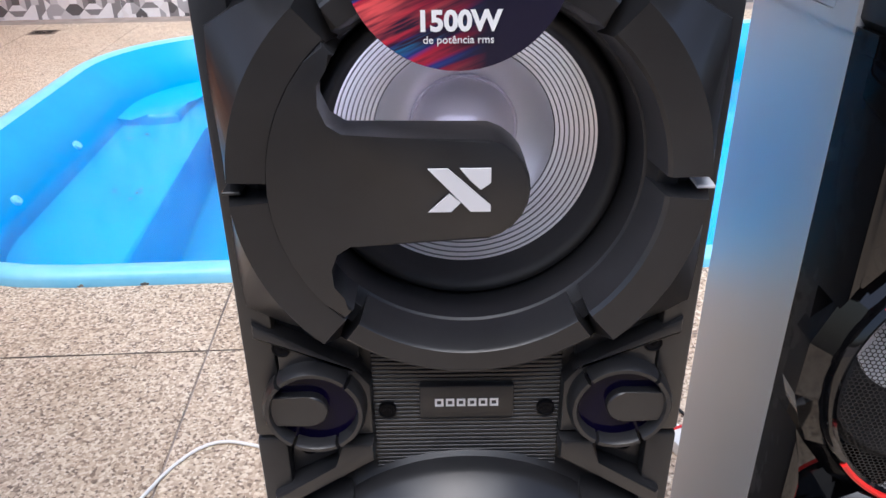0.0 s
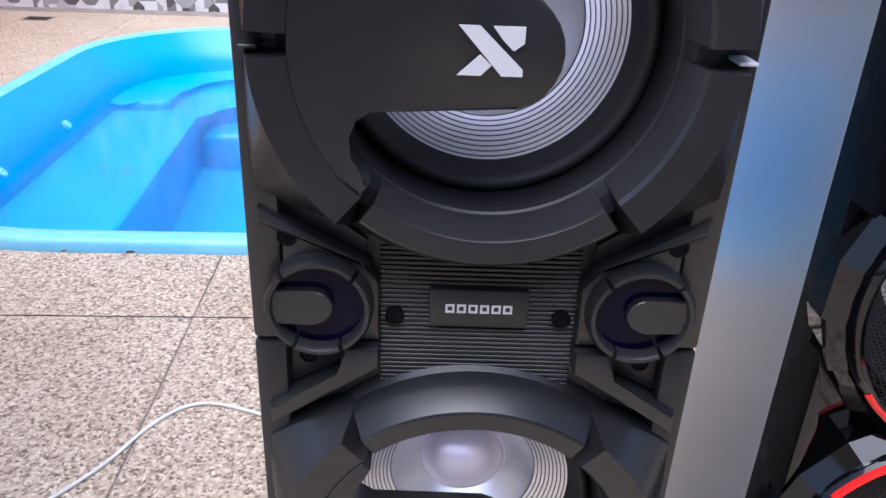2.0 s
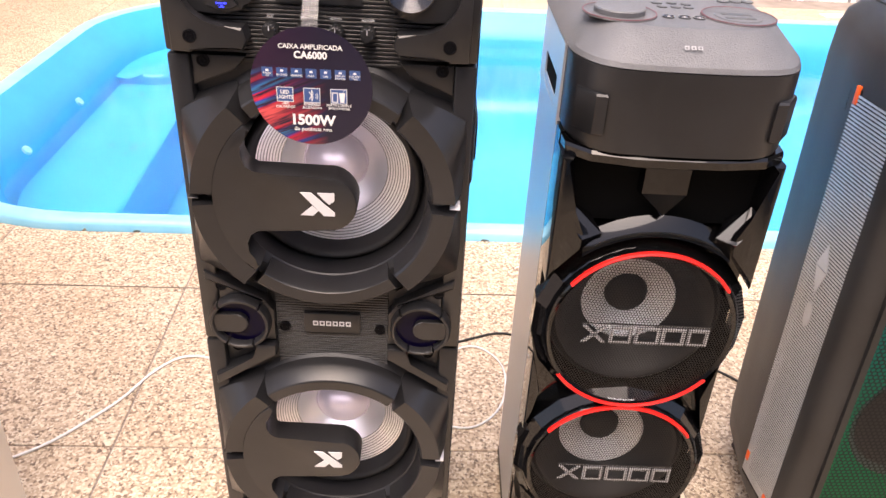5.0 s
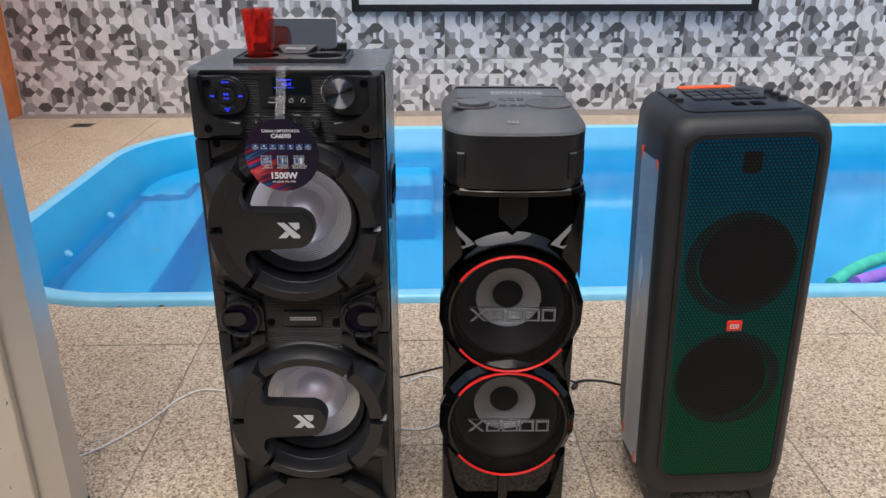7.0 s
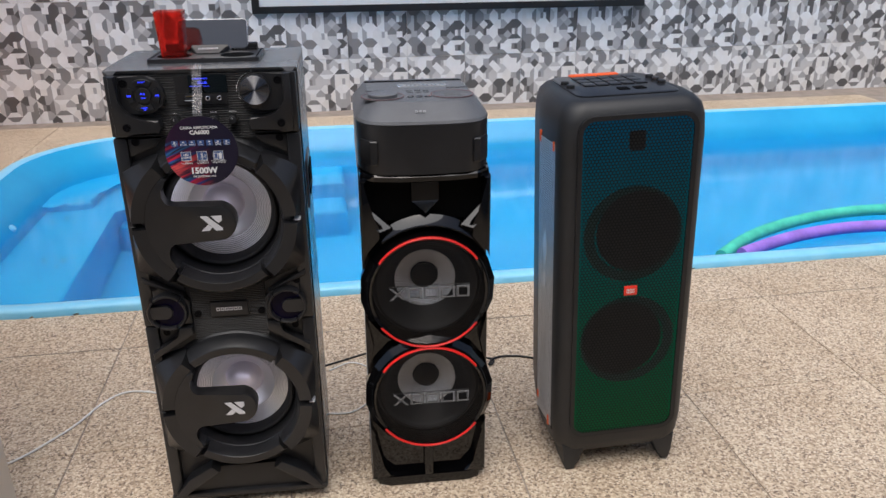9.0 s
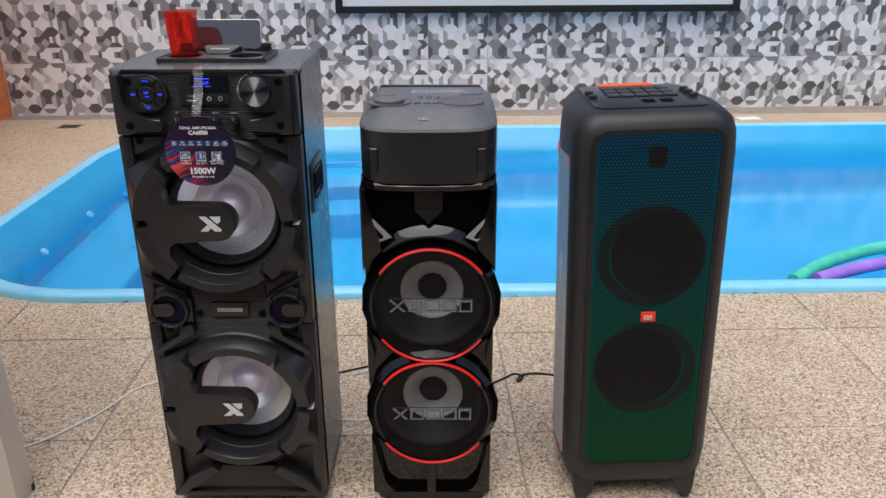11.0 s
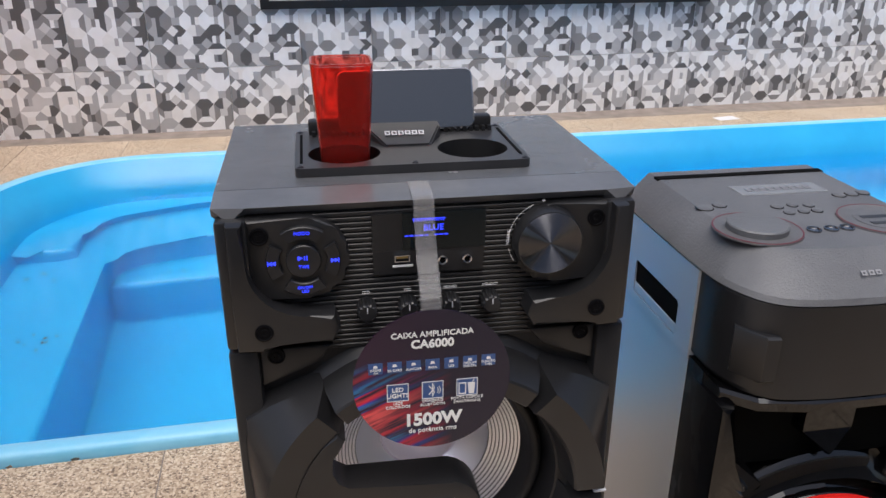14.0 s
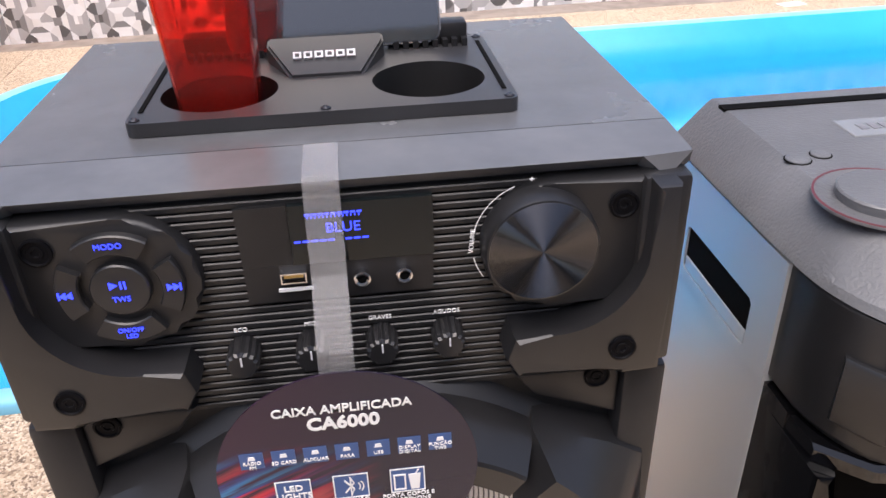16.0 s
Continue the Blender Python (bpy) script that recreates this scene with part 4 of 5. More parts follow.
for x, words, under in ((-0.034, "LED\nLIGHTS", "LEDS\nCOLORIDOS"), (0.0, "", "CONEXÃO\nBLUETOOTH"), (0.034, "", "PORTA COPOS E\nSMARTPHONE")):
    part("icon", plated([(x - 0.0105, -0.0135), (x + 0.0105, -0.0135), (x + 0.0105, 0.006), (x - 0.0105, 0.006)], -0.0004, 0.0), ICON, tag)
    part("icon_frame", holed([(x - 0.0105, -0.0135), (x + 0.0105, -0.0135), (x + 0.0105, 0.006), (x - 0.0105, 0.006)], [[(x - 0.0098, -0.0128), (x + 0.0098, -0.0128), (x + 0.0098, 0.0053), (x - 0.0098, 0.0053)]], -0.0007, -0.0003), WHITE, tag)
    if words:
        writing(words, x, -0.0009, -0.0038, 0.0066, WHITE, tag, 0, 0.0001)
    elif x == 0.0:
        bm = bmesh.new()
        for p in ([(-0.004, 0.001), (-0.0033, 0.0017), (0.0022, -0.006), (0.0015, -0.0067)], [(-0.004, -0.0085), (-0.0033, -0.0092), (0.0022, -0.0015), (0.0015, -0.0008)], [(-0.0006, 0.004), (0.0003, 0.004), (0.0003, -0.0115), (-0.0006, -0.0115)],
                  [(0.0, 0.004), (0.0022, -0.0015), (0.0014, -0.0015), (0.0, 0.0025)], [(0.0, -0.0115), (0.0022, -0.006), (0.0014, -0.006), (0.0, -0.01)]):
            prism(bm, p, -0.0009, -0.0003)
        for r in (0.004, 0.006):
            lathe(bm, [(r, -0.0009), (r + 0.0008, -0.0009)], 0.001, -0.004, a0=-40, a1=40, n=8)
        part("icon_mark", bm, WHITE, tag)
    else:
        bm = bmesh.new()
        prism(bm, [(x + 0.0005, 0.001), (x + 0.008, 0.001), (x + 0.0068, -0.0115), (x + 0.0018, -0.0115)], -0.0009, -0.0003)
        prism(bm, [(x + 0.0045, 0.001), (x + 0.0053, 0.001), (x + 0.0073, 0.0045), (x + 0.0065, 0.0045)], -0.0009, -0.0003)
        part("icon_mark", bm, WHITE, tag)
        part("icon_mark", holed([(x - 0.0085, -0.0115), (x - 0.001, -0.0115), (x - 0.001, 0.0015), (x - 0.0085, 0.0015)], [[(x - 0.0075, -0.0105), (x - 0.002, -0.0105), (x - 0.002, 0.0005), (x - 0.0075, 0.0005)]], -0.0009, -0.0003), WHITE, tag)
    writing(under, x, -0.0009, -0.0178, 0.0042, WHITE, tag)
for ob in set(tag.children) - large:
    ob.location.z -= 0.0062


# ---- the slim speaker with red-ringed woofers ----
GRILLE = material("perforated_black_grille", (0.008, 0.008, 0.009), 0.4, 0.0, Specular_IOR_Level=0.25)
PALE_CONE = material("pale_grey_cone", (0.8, 0.82, 0.85), 0.45, 0.3)
PRINT = material("grey_grille_print", (0.3, 0.31, 0.33), 0.4)
n, l, b = nodes(PRINT)
vor = n.new("ShaderNodeTexVoronoi")
vor.inputs["Scale"].default_value, vor.inputs["Randomness"].default_value = 260, 0.0
l.new(coords(PRINT, "Object", (1, 0.0001, 1)), vor.inputs["Vector"])
hole_ = ramp(PRINT, vor.outputs["Distance"], [(0.30, (0, 0, 0)), (0.42, (1, 1, 1))])
l.new(blend(PRINT, hole_, (0.34, 0.35, 0.37), (0.01, 0.01, 0.0105)), b.inputs["Base Color"])


def loft_xy(rings, cap=True):
    bm = bmesh.new()
    vs = [[bm.verts.new(p) for p in ring] for ring in rings]
    k = len(vs[0])
    for p, q in zip(vs, vs[1:]):
        for i in range(k):
            bm.faces.new((p[i], p[(i + 1) % k], q[(i + 1) % k], q[i]))
    if cap:
        bm.faces.new(vs[0][::-1])
        bm.faces.new(vs[-1])
    return bm


def round_mesh(radius, pitch, hole_r):
    """A shallow dome of hexagonal mesh with open holes."""
    verts, faces = [], []
    dz, k_ = pitch * math.sqrt(3) / 2, int(radius / pitch) + 2
    for j in range(-k_ - 4, k_ + 5):
        for i in range(-k_, k_ + 1):
            cx, cz = (i + 0.5 * (j % 2)) * pitch, j * dz
            if math.hypot(cx, cz) > radius - pitch * 0.4:
                continue
            k = len(verts)
            for r in (pitch / math.sqrt(3), hole_r):
                for a in range(6):
                    x, z = cx + r * math.cos(radians(30 + 60 * a)), cz + r * math.sin(radians(30 + 60 * a))
                    verts.append((x, -0.036 + 0.017 * (x * x + z * z) / radius ** 2, z))
            faces += [(k + a, k + (a + 1) % 6, k + 6 + (a + 1) % 6, k + 6 + a) for a in range(6)]
    return verts, faces


def top_disc(name, x, y, z, prof, mat, parent, label="", n=40):
    """A turned piece lying on a level top; the profile is (radius, height)."""
    ob = part(name, turned([(r, -h) for r, h in prof], 0, 0, n=n), mat, parent, label, 40)
    ob.matrix_basis = pose(x, y, z, -90)
    return ob


def slim_speaker():
    ob = thing("slim_speaker", "slim glossy black party speaker with two red-ringed woofers on stone floor", "speaker", (0.482, 0.004, 0.0))
    part("cabinet", loft_xy([[(x, y, z) for x, y in [(-0.155, 0.292), (-0.156, 0.066), (-0.1545, 0.0645), (-0.14, 0.13), (0.14, 0.13), (0.1545, 0.0645), (0.156, 0.066), (0.155, 0.292)]] for z in (0.004, 0.9)]), SIDE_SHEEN, ob, "satin cabinet sides, colour paled for pool and sky sheen", 20)
    raw = lambda i, z, f=0.0, w_=0.16: [(-w_ + i, 0.3, z), (-w_ + i, 0.07 + f * 0.3, z), (-0.153 + i * 0.9, 0.012 + f * 0.8, z), (-0.124 + i * 0.6, -0.036 + f, z), (-0.06, -0.048 + f, z), (0.06, -0.048 + f, z), (0.124 - i * 0.6, -0.036 + f, z), (0.153 - i * 0.9, 0.012 + f * 0.8, z), (w_ - i, 0.07 + f * 0.3, z), (w_ - i, 0.3, z)]

    def outline(i, z, f=0.0, w_=0.16):
        pts = [Vector(p) for p in raw(i, z, f, w_)]
        for _ in range(2):
            nxt = [pts[0]]
            for p, q in zip(pts, pts[1:]):
                nxt += [p * 0.75 + q * 0.25, p * 0.25 + q * 0.75]
            pts = nxt + [pts[-1]]
        return pts

    part("head", loft_xy([outline(0.006, 0.906, 0.0, 0.1545), outline(0.0005, 0.913, 0.0, 0.1545), outline(0.0, 1.018, 0.0, 0.1545), outline(0.001, 1.02, 0.0, 0.1545)]), BLACK, ob, "matt black control head", 20)
    part("head_top", loft_xy([outline(0.001, 1.0215), outline(0.004, 1.028, 0.003), outline(0.034, 1.0605, 0.05), outline(0.038, 1.063, 0.056)]), GREY_GRAIN, ob, "grained dark grey sloping top", 20)
    blocks("brand_mark", -0.008, -0.0235, 1.0462, 0.026, 0.006, 3, GREYMARK2, ob, "small pale mark", 0.7, -55)
    for s in (-1, 1):
        part("latch", loft_xy([[(s * 0.955 * (x * k + 0.138 * (1 - k)), y + 0.004 * (1 - k) * 10, z) for x, y in [(0.116, -0.0405), (0.132, -0.0385), (0.1545, -0.0075), (0.15, 0.0), (0.116, -0.02)][::s]] for z, k in ((0.928, 0.94), (0.931, 1.0), (0.982, 1.0), (0.985, 0.94))]), BLACK_SATIN, ob, "curved black latch", 30)
        hp = part("handle_panel", holed([(0.066, 0.9005), (0.292, 0.9005), (0.292, 1.0185), (0.066, 1.0185)], [[(0.108, 0.912), (0.232, 0.912), (0.236, 0.916), (0.236, 0.956), (0.232, 0.96), (0.108, 0.96), (0.104, 0.956), (0.104, 0.916)]], 0.0, 0.012), SIDE_SHEEN, ob, "satin side panel with a handle slot, paled for sheen")
        hp.matrix_basis = pose(0.1575 if s > 0 else -0.1455, 0, 0, 0, 0, 90)
        # black block stands for the slot's shade, grey strip for its lighter lower face
        part("slot_shade", boxed(*sorted((s * 0.145, s * 0.1552)), 0.1, 0.24, 0.91, 0.964), OPENING_SHADE, ob, "black block for the shade in the handle recess")
        part("slot_lower_face", boxed(*sorted((s * 0.1552, s * 0.157)), 0.106, 0.234, 0.9125, 0.927, bevel=0.0008, seg=1), SIDE_SHEEN, ob, "satin grey strip for the slot's lighter lower face")
    # top controls
    zt = 1.063
    for x, y, r in ((-0.089, 0.073, 0.051), (0.076, 0.078, 0.051)):
        ring = top_disc("jog_ring", x, y, zt, [(r, 0.0), (r, 0.002), (r - 0.002, 0.0025), (r - 0.004, 0.001), (0.0, 0.001)], GREY_GRAIN, ob, "round touch wheel with a faint red edge")
        top_disc("jog_glow", x, y, zt + 0.0018, [(r - 0.0005, 0.0), (r - 0.0005, 0.0009), (r - 0.0022, 0.0009), (r - 0.0022, 0.0)], RED_DIM, ob)
    top_disc("jog_knob", -0.089, 0.073, zt, [(0.0345, 0.0), (0.035, 0.0075), (0.0335, 0.009), (0.0, 0.0088)], GREY_GRAIN, ob, "raised round dark grey knob")
    top_disc("jog_mark", 0.076, 0.078, zt, [(0.032, 0.0), (0.032, 0.0016), (0.0305, 0.0018), (0.0295, 0.0012), (0.0, 0.0012)], GREY_GRAIN, ob)
    for y in (0.068, 0.088):
        part("jog_groove", boxed(0.055, 0.097, y - 0.0045, y + 0.0045, zt, zt + 0.0017, bevel=0.0005, seg=1), BLACK_SATIN, ob)
    part("control_display", boxed(-0.045, 0.078, 0.184, 0.222, zt - 0.002, zt + 0.0016, bevel=0.002), DISPLAY_GREY, ob, "pale grey display strip")
    for k in range(9):
        part("display_mark", boxed(-0.031 + k * 0.0105, -0.024 + k * 0.0105, 0.196, 0.208, zt + 0.0012, zt + 0.0021), GREYMARK, ob)
    for x, y, rx in ((-0.107, 0.15, 0.01), (-0.084, 0.156, 0.008), (0.09, 0.168, 0.008), (0.109, 0.17, 0.008), (0.127, 0.172, 0.008), (-0.015, 0.14, 0.007), (0.007, 0.142, 0.006), (0.027, 0.138, 0.006), (-0.012, 0.118, 0.006), (0.008, 0.119, 0.006), (0.026, 0.119, 0.006)):
        top_disc("button", x - 0.008, y, zt, [(rx, 0.0), (rx, 0.0012), (rx - 0.0015, 0.002), (0.0, 0.002)], GREY_GRAIN, ob, "", 18)
        # thin black ring paints the shade in the gap round the button
        top_disc("gap_shade", x - 0.008, y, zt, [(rx + 0.0012, 0.0), (rx + 0.0012, 0.0004), (rx, 0.0004)], OPENING_SHADE, ob, "", 18)
    for x in (-0.022, 0.0, 0.02):
        top_disc("key_ring", x - 0.003, 0.06, zt, [(0.0085, 0.0), (0.0085, 0.0022), (0.007, 0.0022), (0.0065, 0.0008), (0.0, 0.0008)], CHROME_DARK, ob, "", 18)
    # black strip laid on the top as the shade of a slot
    part("top_slot_shade", boxed(-0.125, 0.125, 0.266, 0.279, zt - 0.002, zt + 0.0012), OPENING_SHADE, ob, "black strip for the shaded slot along the back edge")
    # glossy horn bay
    part("front_board", holed([(-0.1555, 0.006), (0.1555, 0.006), (0.1555, 0.906), (-0.1555, 0.906)], [circle(0.003, 0.594, 0.139), circle(0.003, 0.293, 0.139)], 0.028, 0.0655), GLOSS, ob, "glossy black front board")
    part("bay_lip", loft_xy([[(-0.156, 0.05, z), (-0.152, -0.006 - d, z), (-0.12, -0.034 - d, z), (-0.06, -0.046 - d, z), (0.06, -0.046 - d, z), (0.12, -0.034 - d, z), (0.152, -0.006 - d, z), (0.156, 0.05, z)] for z, d in ((0.886, -0.004), (0.889, 0.0), (0.9, 0.001), (0.904, -0.003))]), GLOSS, ob, "glossy black lip", 20)
    for s in (-1, 1):
        f = lambda poly: [(s * x, z) for x, z in (poly if s > 0 else poly[::-1])]
        part("side_cheek", plated(f([(0.156, 0.888), (0.138, 0.888), (0.134, 0.8), (0.1, 0.768), (0.12, 0.748), (0.146, 0.705), (0.156, 0.68)]), -0.024, 0.05, bevel=0.008), GLOSS, ob, "", 30)
        front = [(0.134, 0.006, 0.81), (0.1, 0.006, 0.79), (0.084, -0.018, 0.769), (0.112, -0.028, 0.762), (0.15, -0.012, 0.798)]
        fin = bmesh.new()
        fv, bv = [fin.verts.new((s * x, y, z)) for x, y, z in front], [fin.verts.new((s * x * 0.97, max(y + 0.012, 0.0), z - 0.034)) for x, y, z in front]
        fin.faces.new((fv[0], fv[1], fv[2], fv[3]))
        fin.faces.new((fv[0], fv[3], fv[4]))
        fin.faces.new(bv[::-1])
        for i in range(5):
            fin.faces.new((fv[i], bv[i], bv[(i + 1) % 5], fv[(i + 1) % 5]))
        part("bay_fin", fin, GLOSS, ob)
    # the ledge under the horn follows the collar's curve
    ledge = bmesh.new()
    rows = []
    for k in range(15):
        x = -0.11 + 0.22 * k / 14
        z = 0.594 + math.sqrt(0.1745 ** 2 - x * x)
        rows.append([ledge.verts.new(p) for p in ((x + 0.003, 0.0, z + 0.025), (x + 0.003, -0.018, z + 0.005), (x + 0.003, -0.0205, z - 0.001), (x + 0.003, 0.022, z - 0.004))])
    for p, q in zip(rows, rows[1:]):
        for k in range(4):
            ledge.faces.new((p[k], q[k], q[(k + 1) % 4], p[(k + 1) % 4]))
    ledge.faces.new(rows[0])
    ledge.faces.new(rows[-1][::-1])
    part("bay_ledge", ledge, GLOSS, ob, "glossy black curved ledge", 25)
    # shield-shaped block between the two horn mouths, its foot drawn forward to a point
    shield = [(-0.036, 0.888), (-0.036, 0.826), (0.0, 0.796), (0.036, 0.826), (0.036, 0.888)]
    part("horn_plug", loft_xy([[(x * k, y0 - 0.014 * (abs(x) < 0.01), 0.85 + (z - 0.85) * k) for x, z in shield] for k, y0 in ((1.0, 0.027), (0.97, 0.004), (0.9, -0.003))]), GLOSS, ob, "glossy black shield in the horn bay")
    # near-black sheet painted in as the deep shade of the horn bay
    part("horn_mouth_shade", boxed(-0.137, 0.137, 0.016, 0.0275, 0.775, 0.888), OPENING_SHADE, ob)
    for cz in (0.597, 0.296):
        w = part("woofer", turned([(0.157, 0.04), (0.155, 0.0), (0.152, -0.016), (0.147, -0.021), (0.141, -0.017)], 0, 0, n=96), GLOSS, ob, "glossy black woofer bezel", 50)
        part("collar", turned([(0.169, 0.04), (0.17, 0.008), (0.155, -0.0085), (0.1535, -0.0115)], 0, 0, a0=7.5, a1=367.5, n=18), GLOSS, w, "faceted glossy black collar")
        w.location = (0.004, -0.002, cz - 0.005)
        part("grille", round_mesh(0.1415, 0.0046, 0.0021), GRILLE, w, "domed black perforated grille")
        part("surround", turned([(0.142, 0.03), (0.136, 0.034), (0.128, 0.026), (0.118, 0.03), (0.112, 0.046), (0.078, 0.078)], 0, 0, n=64), BLACK_DEEP, w, "black rubber surround", 50)
        part("cone", turned([(0.079, 0.077), (0.076, 0.076), (0.055, 0.088), (0.036, 0.1)], 0, 0, n=64), PALE_CONE, w, "pale grey metal cone behind the grille", 40)
        part("dust_cap", turned([(0.037, 0.1), (0.034, 0.093), (0.02, 0.086), (0.0, 0.084)], 0, 0, n=48), BLACK_DEEP, w, "dark round dust cap", 40)
        for a0, a1 in ((36, 144), (216, 324)):
            part("red_arc", turned([(0.1445, -0.016), (0.145, -0.0225), (0.1475, -0.0245), (0.1505, -0.0225), (0.151, -0.015)], 0, 0, a0=a0, a1=a1, n=40), RED, w, "glossy red rim arc", 40)
        bm = bmesh.new()
        for poly in ([(-0.098, 0.028), (-0.091, 0.028), (-0.059, -0.003), (-0.066, -0.003)], [(-0.066, 0.028), (-0.059, 0.028), (-0.091, -0.003), (-0.098, -0.003)]):
            prism(bm, poly, -0.0415, -0.039)
        for x, wd in ((-0.054, 0.034), (-0.015, 0.038), (0.026, 0.036), (0.066, 0.032)):
            outer_ = [(x, -0.003), (x + wd, -0.003), (x + wd, 0.028), (x, 0.028)]
            m_ = 0.005
            fr = holed(outer_, [[(x + m_, 0.002), (x + wd - m_, 0.002), (x + wd - m_, 0.023), (x + m_, 0.023)]], -0.0415, -0.039)
            tmp = bpy.data.meshes.new("tmp")
            fr.to_mesh(tmp)
            fr.free()
            bm.from_mesh(tmp)
            bpy.data.meshes.remove(tmp)
        box(bm, -0.099, 0.099, -0.041, -0.039, 0.0315, 0.033)
        part("grille_print", bm, PRINT, w, "line of pale block shapes")
    part("mid_badge", boxed(-0.022, 0.022, -0.016, 0.0, 0.4405, 0.446, bevel=0.001, seg=1), SILVER, ob)
    # foot
    part("foot", loft_xy([[(x * k, y + (1 - k) * 0.06, z) for x, y in [(-0.157, 0.292), (-0.157, 0.05), (-0.14, 0.012), (-0.11, 0.0), (0.11, 0.0), (0.14, 0.012), (0.157, 0.05), (0.157, 0.292)]] for z, k in ((0.0, 0.985), (0.006, 1.0), (0.022, 1.0), (0.028, 0.98))]), GLOSS, ob, "glossy black rounded foot", 30)
    part("foot_fin", boxed(-0.012, 0.012, 0.0, 0.04, 0.028, 0.125, bevel=0.004), GLOSS, ob, "", 30)
    for s in (-1, 1):
        f = lambda poly: [(s * x, z) for x, z in (poly if s > 0 else poly[::-1])]
        part("foot_cheek", plated(f([(0.1555, 0.03), (0.1555, 0.2), (0.14, 0.17), (0.128, 0.06), (0.09, 0.03)]), 0.0, 0.05, bevel=0.006), GLOSS, ob, "", 30)
        part("waist_cheek", plated(f([(0.1557, 0.53), (0.1557, 0.355), (0.146, 0.4), (0.136, 0.442), (0.146, 0.485)]), 0.0, 0.05, bevel=0.006), GLOSS, ob, "", 30)
    return ob


# pale, slightly blue base carries the pool and sky reflection on the sides
SIDE_SHEEN = material("sheen_grey_side", (0.5, 0.515, 0.53), 0.34, 0.4)
rough_var(SIDE_SHEEN, noise_at(SIDE_SHEEN, coords(SIDE_SHEEN), 5, 3), 0.31, 0.38)
RED_DIM = led("dim_red_ring", (1.0, 0.05, 0.03), 0.12)
DISPLAY_GREY = material("pale_display", (0.2, 0.21, 0.22), 0.25)
GREYMARK2 = material("pale_mark", (0.3, 0.3, 0.31), 0.4)
GREYMARK = material("grey_mark", (0.16, 0.16, 0.17), 0.4)
CHROME_DARK = material("dark_chrome", (0.25, 0.25, 0.26), 0.2, 1.0)
slim_speaker()

# ---- the rounded speaker with a lit grille ----
LIGHT = material("led_panel", (0.0, 0.02, 0.02), 0.5)
n, l, b = nodes(LIGHT)
tc = n.new("ShaderNodeTexCoord")
sp = n.new("ShaderNodeSeparateXYZ")
l.new(tc.outputs["Object"], sp.inputs[0])
l.new(ramp(LIGHT, sp.outputs["Z"], [(0.12, (0.0, 0.12, 0.022)), (0.45, (0.0, 0.115, 0.05)), (0.75, (0.0, 0.1, 0.12)), (1.0, (0.0, 0.085, 0.18))]), b.inputs["Emission Color"])
b.inputs["Emission Strength"].default_value = 0.42
SIDE_MESH = plastic("satin_metal_side_ribs", (0.48, 0.495, 0.51), 0.32, 800, 0.0, 0.0)
nodes(SIDE_MESH)[2].inputs["Metallic"].default_value = 0.6
RING_GLOW = led("dim_green_ring", (0.0, 0.10, 0.06), 0.1)
MESH = plastic("black_wire_mesh", (0.005, 0.0055, 0.006), 0.55, 800, 0.0, 0.001)
nodes(MESH)[2].inputs["Specular IOR Level"].default_value = 0.2
nodes(LIGHT)[2].inputs["Specular IOR Level"].default_value = 0.1


def hex_mesh(x0, x1, z0, z1, y, pitch, hole_r, corner=0.03):
    """A sheet of hexagonal wire mesh."""
    verts, faces = [], []
    dz = pitch * math.sqrt(3) / 2
    for j in range(int((z1 - z0) / dz)):
        for i in range(int((x1 - x0) / pitch)):
            cx, cz = x0 + (i + 0.5 + 0.5 * (j % 2)) * pitch, z0 + (j + 0.5) * dz
            ex, ez = max(x0 + corner - cx, cx - x1 + corner, 0), max(z0 + corner - cz, cz - z1 + corner, 0)
            if cx > x1 - pitch / 2 or math.hypot(ex, ez) > corner:
                continue
            k = len(verts)
            for r in (pitch / math.sqrt(3), hole_r):
                verts += [(cx + r * math.cos(radians(30 + 60 * a)), y, cz + r * math.sin(radians(30 + 60 * a))) for a in range(6)]
            faces += [(k + a, k + (a + 1) % 6, k + 6 + (a + 1) % 6, k + 6 + a) for a in range(6)]
    return verts, faces


